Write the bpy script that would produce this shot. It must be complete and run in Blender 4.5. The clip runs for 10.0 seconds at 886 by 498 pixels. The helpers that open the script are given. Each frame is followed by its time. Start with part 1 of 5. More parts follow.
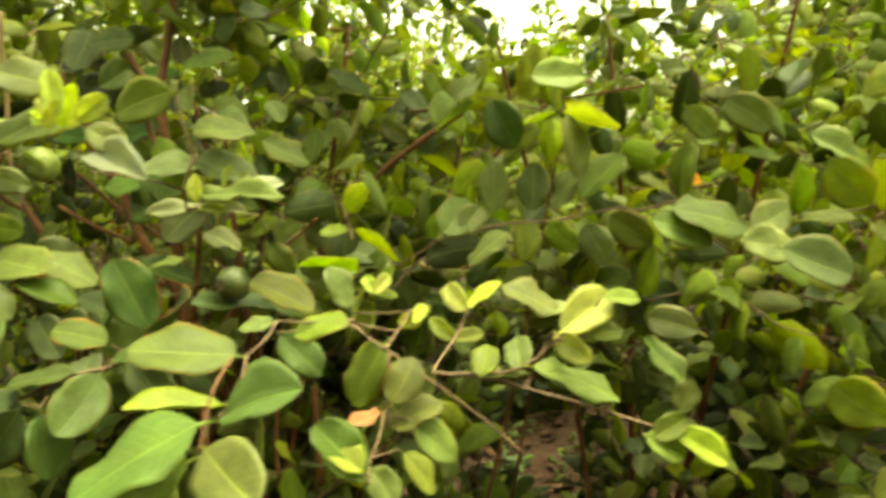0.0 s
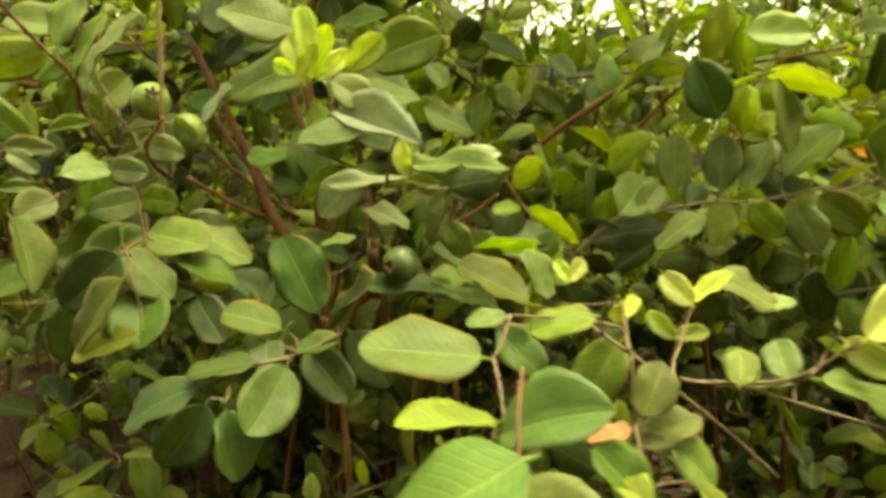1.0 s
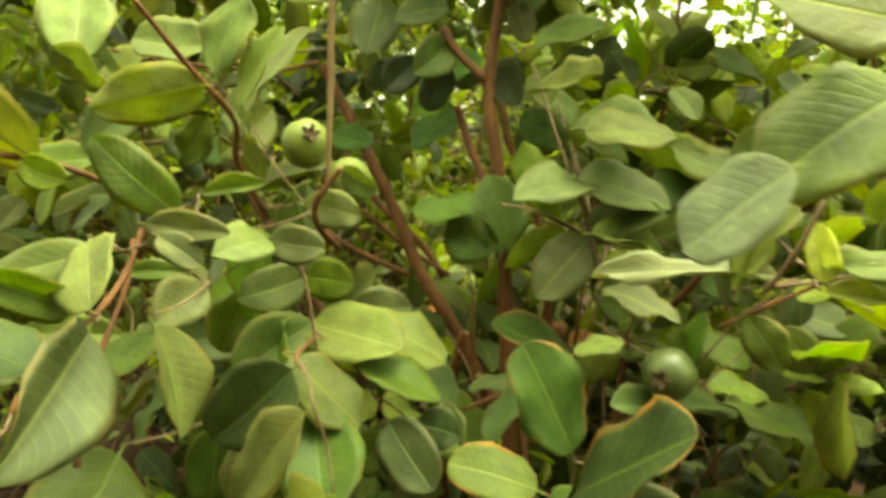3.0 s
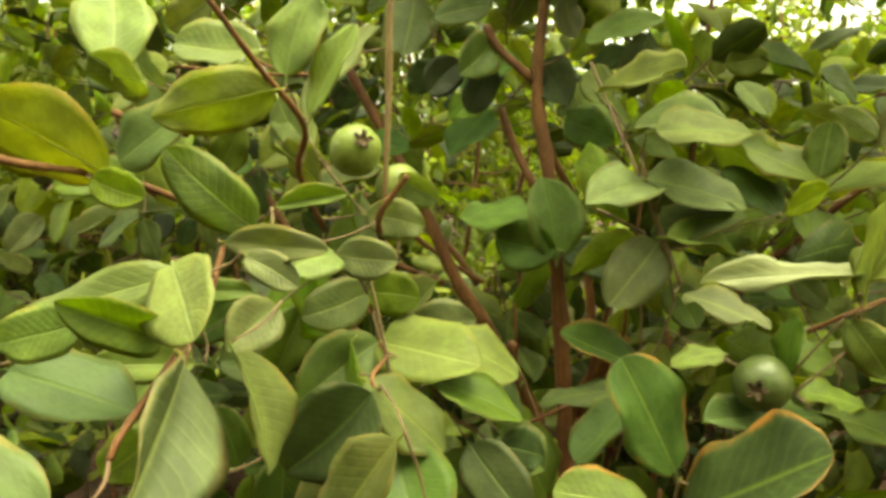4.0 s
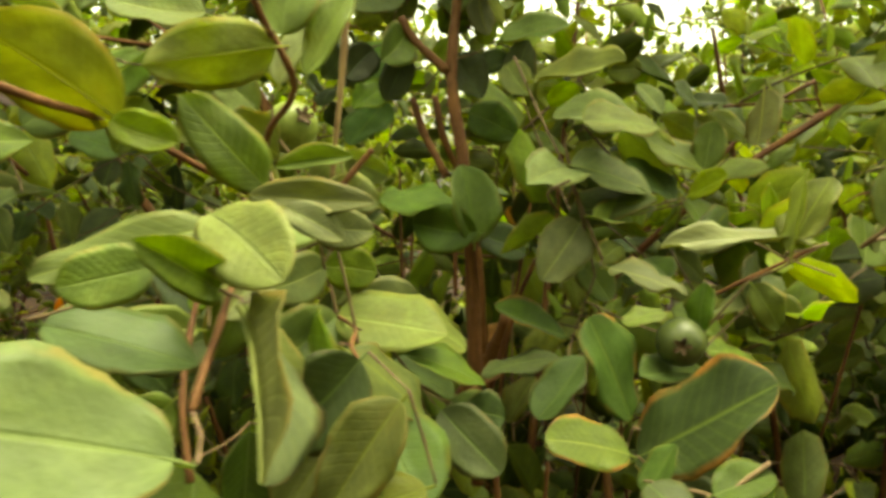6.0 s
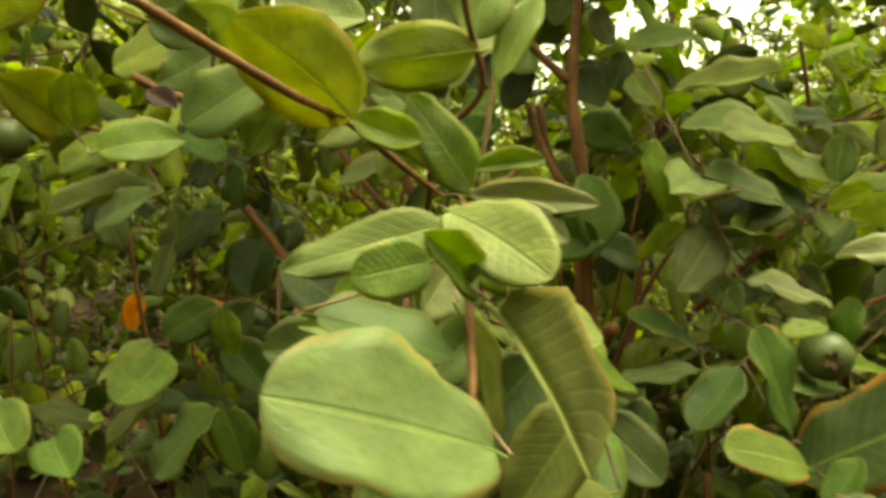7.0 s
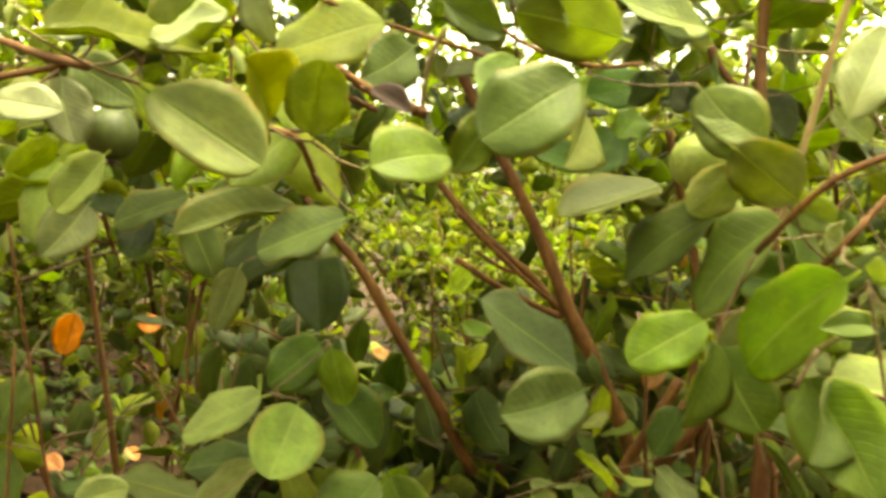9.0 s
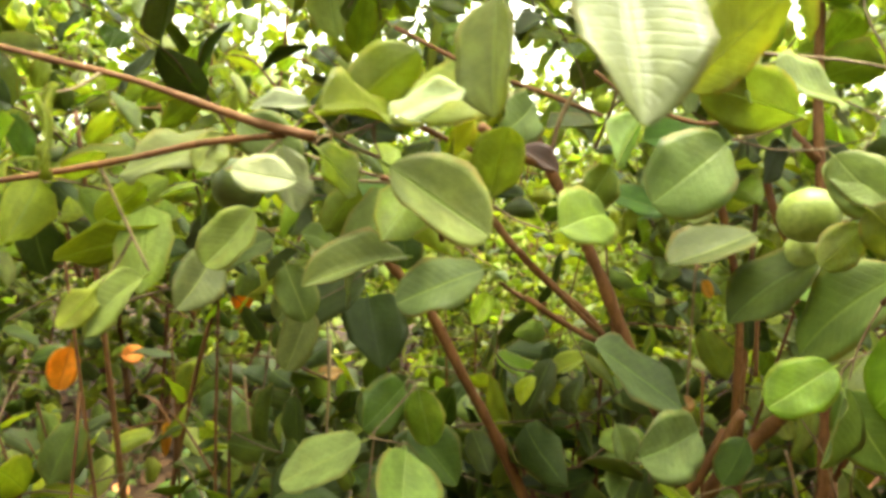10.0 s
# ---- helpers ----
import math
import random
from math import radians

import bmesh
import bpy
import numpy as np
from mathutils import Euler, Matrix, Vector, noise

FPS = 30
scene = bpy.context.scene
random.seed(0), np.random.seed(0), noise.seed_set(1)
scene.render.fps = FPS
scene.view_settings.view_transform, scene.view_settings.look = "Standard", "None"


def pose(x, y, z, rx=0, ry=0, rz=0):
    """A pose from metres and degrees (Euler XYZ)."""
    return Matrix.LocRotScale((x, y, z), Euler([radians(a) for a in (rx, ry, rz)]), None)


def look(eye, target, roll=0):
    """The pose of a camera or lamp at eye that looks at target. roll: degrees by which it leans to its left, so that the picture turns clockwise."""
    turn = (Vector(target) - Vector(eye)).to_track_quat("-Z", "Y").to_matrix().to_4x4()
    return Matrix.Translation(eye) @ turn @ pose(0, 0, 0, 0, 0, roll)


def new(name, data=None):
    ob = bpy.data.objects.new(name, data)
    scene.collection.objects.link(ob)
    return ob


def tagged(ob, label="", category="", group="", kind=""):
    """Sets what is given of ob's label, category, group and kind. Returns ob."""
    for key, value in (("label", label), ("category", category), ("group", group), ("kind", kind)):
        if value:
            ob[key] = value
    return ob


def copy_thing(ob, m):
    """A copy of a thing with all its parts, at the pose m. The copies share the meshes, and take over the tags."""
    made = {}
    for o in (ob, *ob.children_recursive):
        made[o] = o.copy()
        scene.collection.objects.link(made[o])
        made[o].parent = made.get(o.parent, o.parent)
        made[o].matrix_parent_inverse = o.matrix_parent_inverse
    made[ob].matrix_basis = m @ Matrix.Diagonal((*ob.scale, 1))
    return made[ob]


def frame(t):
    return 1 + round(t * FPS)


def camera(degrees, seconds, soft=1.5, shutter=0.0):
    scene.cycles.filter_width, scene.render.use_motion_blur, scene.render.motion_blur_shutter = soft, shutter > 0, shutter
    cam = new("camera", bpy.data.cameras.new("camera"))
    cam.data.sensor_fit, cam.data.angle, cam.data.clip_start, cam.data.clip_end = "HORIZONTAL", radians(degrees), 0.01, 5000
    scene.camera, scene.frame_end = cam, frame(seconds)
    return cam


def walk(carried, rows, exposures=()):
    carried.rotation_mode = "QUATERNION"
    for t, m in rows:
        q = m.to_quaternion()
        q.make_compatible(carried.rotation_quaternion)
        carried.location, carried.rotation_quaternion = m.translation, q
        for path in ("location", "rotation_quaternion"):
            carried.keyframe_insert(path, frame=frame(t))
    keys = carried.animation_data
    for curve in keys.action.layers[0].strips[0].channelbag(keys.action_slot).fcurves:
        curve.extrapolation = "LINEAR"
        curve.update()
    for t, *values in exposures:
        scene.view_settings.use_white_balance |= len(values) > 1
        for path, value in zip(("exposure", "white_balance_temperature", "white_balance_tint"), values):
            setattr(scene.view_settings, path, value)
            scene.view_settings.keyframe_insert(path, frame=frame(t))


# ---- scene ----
# camera and its way
cam = camera(65.0, 10.0, 3.5, 0.5)
PATH = [
    (0, (0.287, 0.001, 1.15), (-0.076, 1.959, 0.968), 0.2),
    (0.5, (0.193, 0.022, 1.146), (-0.268, 1.954, 0.915), 1.4),
    (1, (0.105, 0.068, 1.143), (-0.42, 1.982, 0.894), 0.9),
    (1.5, (0.029, 0.131, 1.15), (-0.508, 2.042, 0.907), 0.6),
    (2, (-0.048, 0.194, 1.165), (-0.614, 2.099, 0.943), 0.4),
    (2.5, (-0.108, 0.234, 1.173), (-0.741, 2.119, 0.962), 0.4),
    (3, (-0.16, 0.259, 1.182), (-0.844, 2.128, 0.987), 0.5),
    (3.2, (-0.172, 0.266, 1.189), (-0.89, 2.123, 0.996), 0.6),
    (4.3, (-0.271, 0.269, 1.182), (-0.844, 2.177, 1.008), -2.5),
    (4.5, (-0.284, 0.269, 1.181), (-0.756, 2.205, 1.008), -2.5),
    (5, (-0.298, 0.263, 1.164), (-0.588, 2.233, 0.984), -1.4),
    (5.2, (-0.303, 0.26, 1.153), (-0.524, 2.241, 0.986), -0.5),
    (6.3, (-0.416, 0.215, 1.149), (-0.511, 2.207, 1.002), 0.1),
    (6.5, (-0.443, 0.214, 1.144), (-0.575, 2.203, 0.993), 0.6),
    (7, (-0.489, 0.213, 1.143), (-0.66, 2.202, 1.029), 1.4),
    (7.5, (-0.565, 0.232, 1.141), (-0.631, 2.23, 1.094), 3.1),
    (8, (-0.679, 0.251, 1.128), (-0.49, 2.242, 1.078), 3.3),
    (8.5, (-0.79, 0.299, 1.136), (-0.528, 2.28, 1.061), 2.4),
    (9, (-0.868, 0.334, 1.151), (-0.621, 2.318, 1.079), 3.5),
    (9.5, (-0.951, 0.357, 1.171), (-0.661, 2.335, 1.111), 2.6),
    (10, (-1.051, 0.344, 1.173), (-0.628, 2.299, 1.157), 3.4),
]
walk(cam, [(t, look(eye, target, roll)) for t, eye, target, roll in PATH],
     [(0, 2.72, 6600, 5), (1.2, 2.5, 6800, 0), (2.5, 2.48, 6700, -1), (3.2, 2.8, 6400, 3), (5.0, 2.6, 6600, 6), (6.5, 2.44, 6800, 3), (7.5, 2.38, 6900, 1), (8.0, 2.38, 6900, 3), (8.6, 3.12, 7200, 7), (10, 3.45, 5900, 15)])
SKY, SUN = 0.155, 0.4

# world: bright overcast sky, with a wide veiled sun
world = bpy.data.worlds.new("world")
scene.world = world
world.use_nodes = True
wn = world.node_tree.nodes
sky = wn.new("ShaderNodeTexSky")
sky.sky_type = "NISHITA"
sky.sun_disc = False
sky.sun_elevation = radians(77)
sky.sun_rotation = radians(52)
sky.air_density, sky.dust_density, sky.ozone_density = 1.0, 6.0, 0.3
wn["Background"].inputs["Strength"].default_value = SKY
cloud = wn.new("ShaderNodeHueSaturation")
cloud.inputs["Saturation"].default_value = 0.25
veil = wn.new("ShaderNodeMix")
veil.data_type, veil.blend_type = "RGBA", "MULTIPLY"
veil.inputs[0].default_value = 1.0
veil.inputs[7].default_value = (1.0, 0.98, 0.64, 1)
world.node_tree.links.new(sky.outputs[0], cloud.inputs["Color"])
world.node_tree.links.new(cloud.outputs[0], veil.inputs[6])
world.node_tree.links.new(veil.outputs[2], wn["Background"].inputs["Color"])
sun = new("sun", bpy.data.lights.new("sun", "SUN"))
sun.data.energy, sun.data.angle, sun.data.color = SUN, radians(50), (1.0, 0.95, 0.84)
sun.matrix_world = look((0.9, 0.7, 5.0), (0, 0, 0))


# ---- materials ----
class Nodes:
    """A small writer of node trees."""

    def __init__(self, name):
        self.mat = bpy.data.materials.new(name)
        self.mat.use_nodes = True
        self.nt = self.mat.node_tree
        self.bsdf = self.nt.nodes["Principled BSDF"]

    def put(self, socket, value):
        if isinstance(value, bpy.types.NodeSocket):
            self.nt.links.new(value, socket)
        else:
            socket.default_value = value

    def math(self, op, a, b=0.0, clamp=False):
        n = self.nt.nodes.new("ShaderNodeMath")
        n.operation, n.use_clamp = op, clamp
        self.put(n.inputs[0], a)
        self.put(n.inputs[1], b)
        return n.outputs[0]

    def ramp(self, value, lo, hi, a=0.0, b=1.0):
        n = self.nt.nodes.new("ShaderNodeMapRange")
        n.interpolation_type = "SMOOTHSTEP"
        for i, v in enumerate((value, lo, hi, a, b)):
            self.put(n.inputs[i], v)
        return n.outputs[0]

    def mix(self, fac, a, b, blend="MIX"):
        n = self.nt.nodes.new("ShaderNodeMix")
        n.data_type, n.blend_type = "RGBA", blend
        self.put(n.inputs[0], fac)
        for i, v in ((6, a), (7, b)):
            self.put(n.inputs[i], (*v, 1) if isinstance(v, tuple) and len(v) == 3 else v)
        return n.outputs[2]

    def noise(self, co, scale, detail=3.0, rough=0.6):
        n = self.nt.nodes.new("ShaderNodeTexNoise")
        self.put(n.inputs["Vector"], co)
        n.inputs["Scale"].default_value, n.inputs["Detail"].default_value, n.inputs["Roughness"].default_value = scale, detail, rough
        return n.outputs[0]

    def voronoi(self, co, scale):
        n = self.nt.nodes.new("ShaderNodeTexVoronoi")
        self.put(n.inputs["Vector"], co)
        n.inputs["Scale"].default_value = scale
        return n.outputs[0]

    def shift(self, co, rnd):
        n = self.nt.nodes.new("ShaderNodeVectorMath")
        n.operation = "ADD"
        c = self.nt.nodes.new("ShaderNodeCombineXYZ")
        for i in range(3):
            self.put(c.inputs[i], self.math("MULTIPLY", rnd, 37.0 + 11 * i))
        self.put(n.inputs[0], co)
        self.put(n.inputs[1], c.outputs[0])
        return n.outputs[0]

    def coords(self, which="Object"):
        return self.nt.nodes.new("ShaderNodeTexCoord").outputs[which]

    def bump(self, height, strength, distance):
        n = self.nt.nodes.new("ShaderNodeBump")
        n.inputs["Strength"].default_value, n.inputs["Distance"].default_value = strength, distance
        self.put(n.inputs["Height"], height)
        self.put(self.bsdf.inputs["Normal"], n.outputs[0])
        return n.outputs[0]


def leaf_material(name, blade, vein, rim=0.0, rough=0.50, thin=0.33, joined=False, spots=0.5):
    """A leaf: blade with a pale midrib, slanting side veins, mottling, specks and a browned rim."""
    m = Nodes(name)
    if joined:
        rnd = m.nt.nodes.new("ShaderNodeNewGeometry").outputs["Random Per Island"]
    else:
        rnd = m.nt.nodes.new("ShaderNodeObjectInfo").outputs["Random"]
    uv = m.nt.nodes.new("ShaderNodeSeparateXYZ")
    m.put(uv.inputs[0], m.coords("UV"))
    co = m.shift(m.coords("UV"), rnd)
    across = m.math("ABSOLUTE", m.math("SUBTRACT", m.math("MULTIPLY", uv.outputs[0], 2.0), 1.0))
    along = uv.outputs[1]
    wob = m.math("MULTIPLY", m.noise(co, 5.0), 0.5)
    phase = m.math("ADD", m.math("SUBTRACT", m.math("MULTIPLY", along, 11.0), m.math("MULTIPLY", across, 2.6)), wob)
    wave = m.math("ADD", m.math("MULTIPLY", m.math("COSINE", m.math("MULTIPLY", phase, 6.2832)), 0.5), 0.5)
    side = m.math("POWER", wave, 7.0)
    mid = m.ramp(across, 0.075, 0.015)
    low = m.noise(co, 3.0)
    fine = m.noise(co, 22.0, 4.0)
    base = m.mix(m.ramp(low, 0.35, 0.7), tuple(c * 0.80 for c in blade), tuple(min(1, c * 1.15) for c in blade))
    yellow = m.mix(m.math("MULTIPLY", m.ramp(m.noise(co, 1.7), 0.5, 0.75), 0.35), base, tuple(np.array(blade) * (1.35, 1.1, 0.55)))
    hsv = m.nt.nodes.new("ShaderNodeHueSaturation")
    m.put(hsv.inputs["Hue"], m.ramp(rnd, 0, 1, 0.473, 0.502))
    m.put(hsv.inputs["Value"], m.ramp(m.math("FRACT", m.math("MULTIPLY", rnd, 7.31)), 0, 1, 0.74, 1.2))
    m.put(hsv.inputs["Saturation"], m.ramp(m.math("FRACT", m.math("MULTIPLY", rnd, 3.7)), 0, 1, 0.82, 1.08))
    m.put(hsv.inputs["Color"], yellow)
    ribbed = m.ramp(m.math("FRACT", m.math("MULTIPLY", rnd, 13.7)), 0, 1, 0.25, 1.0)
    c = m.mix(m.math("MULTIPLY", m.math("MULTIPLY", side, ribbed), 0.11), hsv.outputs[0], vein)
    c = m.mix(m.math("MULTIPLY", mid, 0.55), c, vein)
    c = m.mix(m.math("MULTIPLY", m.ramp(fine, 0.45, 0.75), 0.25), c, tuple(0.6 * b for b in blade))
    speck = m.math("MULTIPLY", m.ramp(m.voronoi(co, 7.0), 0.085, 0.05), m.ramp(m.noise(co, 2.2), 0.56, 0.62))
    c = m.mix(m.math("MULTIPLY", speck, spots), c, (0.05, 0.03, 0.012))
    if rim:
        edge = m.math("MULTIPLY", m.ramp(m.math("ADD", across, m.math("MULTIPLY", low, 0.18)), 0.90, 1.04), m.ramp(m.noise(co, 4.0), 0.35, 0.6))
        c = m.mix(m.math("MULTIPLY", edge, rim), c, (0.33, 0.17, 0.035))
    m.put(m.bsdf.inputs["Base Color"], c)
    m.put(m.bsdf.inputs["Roughness"], m.ramp(fine, 0.3, 0.7, rough - 0.07, rough + 0.14))
    m.bsdf.inputs["Specular IOR Level"].default_value = 0.3
    relief = m.math("ADD", m.math("MULTIPLY", m.math("MULTIPLY", side, ribbed), -0.36), m.math("ADD", m.math("MULTIPLY", mid, -1.0), m.math("ADD", m.math("MULTIPLY", fine, 0.5), m.math("MULTIPLY", low, 2.2))))
    normal = m.bump(relief, 0.5, 0.0010)
    tr = m.nt.nodes.new("ShaderNodeBsdfTranslucent")
    m.put(tr.inputs["Color"], m.mix(1.0, c, (2.05, 2.05, 0.9) if thin > 0.5 else (2.0, 1.95, 0.75), "MULTIPLY"))
    m.put(tr.inputs["Normal"], normal)
    mx = m.nt.nodes.new("ShaderNodeMixShader")
    mx.inputs[0].default_value = thin
    m.put(mx.inputs[1], m.bsdf.outputs[0])
    m.put(mx.inputs[2], tr.outputs[0])
    m.put(m.nt.nodes["Material Output"].inputs[0], mx.outputs[0])
    return m.mat


def plain_material(name, dark, light, scale, rough=0.8, relief=0.5, size=0.002, stretch=(1, 1, 1), island=False):
    """A surface of two tones at two scales, with fine relief."""
    m = Nodes(name)
    mp = m.nt.nodes.new("ShaderNodeMapping")
    mp.inputs["Scale"].default_value = stretch
    rnd = m.nt.nodes.new("ShaderNodeNewGeometry").outputs["Random Per Island"] if island else m.nt.nodes.new("ShaderNodeObjectInfo").outputs["Random"]
    m.put(mp.inputs[0], m.shift(m.coords(), rnd))
    big, fine = m.noise(mp.outputs[0], scale), m.noise(mp.outputs[0], scale * 9, 5.0)
    c = m.mix(m.ramp(big, 0.32, 0.68), dark, light)
    c = m.mix(m.math("MULTIPLY", m.ramp(fine, 0.4, 0.7), 0.5), c, tuple(0.5 * v for v in dark))
    c = m.mix(m.math("MULTIPLY", rnd, 0.3), c, tuple(0.75 * v for v in light))
    m.put(m.bsdf.inputs["Base Color"], c)
    m.put(m.bsdf.inputs["Roughness"], m.ramp(fine, 0.3, 0.7, rough - 0.1, min(1.0, rough + 0.1)))
    m.bsdf.inputs["Specular IOR Level"].default_value = 0.15 if rough > 0.8 else 0.4
    m.bump(m.math("ADD", big, m.math("MULTIPLY", fine, 0.6)), relief, size)
    return m.mat


# blade colours of the upper side, veins, browned rim
KINDS = {
    "DP": ((0.155, 0.200, 0.058), (0.20, 0.24, 0.07), 0.2),
    "G": ((0.148, 0.210, 0.026), (0.24, 0.31, 0.06), 0.35),
    "D": ((0.078, 0.130, 0.017), (0.14, 0.20, 0.035), 0.2),
    # DD: near-black blades for dark hollows, deep shade put into the colour
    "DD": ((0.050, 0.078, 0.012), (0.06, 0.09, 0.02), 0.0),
    "P": ((0.195, 0.252, 0.056), (0.31, 0.35, 0.09), 0.2),
    # PP: pale leaf sides, with whitish gloss put into the blade colour
    "PP": ((0.290, 0.330, 0.165), (0.36, 0.40, 0.17), 0.0),
    "PL": ((0.225, 0.285, 0.072), (0.37, 0.41, 0.10), 0.2),
    "PO": ((0.205, 0.238, 0.040), (0.33, 0.33, 0.05), 0.35),
    "Y": ((0.155, 0.222, 0.014), (0.36, 0.40, 0.05), 0.2),
    "YG": ((0.160, 0.242, 0.020), (0.31, 0.37, 0.06), 0.25),
    "LM": ((0.180, 0.245, 0.017), (0.36, 0.42, 0.05), 0.0),
    "BY": ((0.100, 0.165, 0.015), (0.22, 0.33, 0.05), 0.1),
    "GR": ((0.115, 0.165, 0.026), (0.19, 0.25, 0.06), 0.4),
    "OY": ((0.178, 0.212, 0.008), (0.25, 0.28, 0.02), 0.15),
    "LT": ((0.235, 0.300, 0.010), (0.33, 0.38, 0.03), 0.0),
    "YY": ((0.400, 0.480, 0.060), (0.56, 0.60, 0.07), 0.0),
    "O": ((0.150, 0.185, 0.026), (0.25, 0.27, 0.035), 0.3),
    "BG": ((0.115, 0.225, 0.020), (0.17, 0.26, 0.035), 0.2),
    "RIM": ((0.078, 0.122, 0.014), (0.28, 0.34, 0.06), 1.0),
    "RIMD": ((0.064, 0.112, 0.012), (0.18, 0.24, 0.035), 1.0),
    "PU": ((0.150, 0.200, 0.056), (0.31, 0.35, 0.09), 0.3),
    "X": ((0.045, 0.022, 0.012), (0.06, 0.035, 0.02), 0.0),
    "R": ((0.620, 0.330, 0.018), (0.34, 0.11, 0.015), 0.5),
}
MATS = {}


def leaf_mats(kind):
    """The upper and the under side of a kind of leaf."""
    if kind not in MATS:
        blade, vein, rim = KINDS[kind]
        glow = 0.56 if kind in ("PO", "O", "Y", "YG", "YY", "OY", "LT") else 0.42
        pale = blade if kind in ("OY", "LT") else (0.190, 0.210, 0.026) if kind == "PU" else tuple(0.72 * b + 0.28 * g for b, g in zip(blade, (0.26, 0.29, 0.15)))
        MATS[kind] = (leaf_material("leaf_upper", blade, vein, rim, thin=glow), leaf_material("leaf_under", pale, vein, rim, 0.6, glow))
    return MATS[kind]


BARK = plain_material("bark", (0.105, 0.038, 0.009), (0.215, 0.092, 0.022), 26, 0.75, 0.8, 0.002, (1, 1, 0.35))
TWIG = plain_material("green_bark", (0.14, 0.075, 0.036), (0.23, 0.155, 0.065), 60, 0.65, 0.5, 0.001, (1, 1, 0.3))
DRY = plain_material("dry_wood", (0.32, 0.20, 0.085), (0.50, 0.34, 0.16), 40, 0.8, 0.6, 0.001, (1, 1, 0.2))
SOIL = plain_material("soil", (0.022, 0.011, 0.005), (0.058, 0.031, 0.014), 5, 0.95, 1.0, 0.02)
LITTER = plain_material("dead_leaf", (0.030, 0.014, 0.006), (0.080, 0.040, 0.016), 30, 0.85, 0.5, 0.002, island=True)
FRUIT = plain_material("fruit_skin", (0.185, 0.230, 0.034), (0.30, 0.35, 0.072), 22, 0.42, 0.35, 0.0008)
# skin of the dark green fruits, with partial shade put into the colour
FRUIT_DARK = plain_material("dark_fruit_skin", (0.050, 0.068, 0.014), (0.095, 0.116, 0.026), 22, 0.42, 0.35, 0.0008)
CALYX = plain_material("calyx", (0.05, 0.03, 0.016), (0.13, 0.08, 0.035), 60, 0.8, 0.5, 0.001)
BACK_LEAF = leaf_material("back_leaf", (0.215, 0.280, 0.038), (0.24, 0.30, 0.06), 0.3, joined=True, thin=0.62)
# dark copy of back_leaf for deep foliage, its shade put into the colour
BACK_SHADE = leaf_material("shade_tinted_leaf", (0.070, 0.108, 0.014), (0.16, 0.22, 0.04), 0.2, joined=True, thin=0.50)
BACK_YOUNG = leaf_material("young_leaf", (0.27, 0.35, 0.024), (0.28, 0.33, 0.08), 0.0, joined=True, thin=0.45)
WEED = leaf_material("weed_leaf", (0.09, 0.145, 0.026), (0.2, 0.28, 0.08), 0.0, joined=True, thin=0.42)


# ---- builders ----
def mesh_from(name, verts, faces, mats, uvs=None, index=None, smooth=True):
    me = bpy.data.meshes.new(name)
    me.from_pydata([tuple(v) for v in verts], [], faces)
    for m in mats:
        me.materials.append(m)
    if index is not None:
        me.polygons.foreach_set("material_index", index)
    if uvs is not None:
        layer = me.uv_layers.new(name="UVMap")
        loops = np.empty(len(me.loops), dtype=np.int32)
        me.loops.foreach_get("vertex_index", loops)
        layer.data.foreach_set("uv", np.asarray(uvs, dtype=np.float32)[loops].ravel())
    if smooth:
        me.polygons.foreach_set("use_smooth", [True] * len(me.polygons) if smooth is True else smooth)
    me.update()
    return me


def part(name, me, parent, label="", kind=""):
    ob = new(name, me)
    ob.parent = parent
    return tagged(ob, label, kind=kind)


def thing(name, at, label, category, group="", kind=""):
    ob = new(name)
    ob.empty_display_size = 0.05
    ob.location = at
    return tagged(ob, label, category, group, kind)


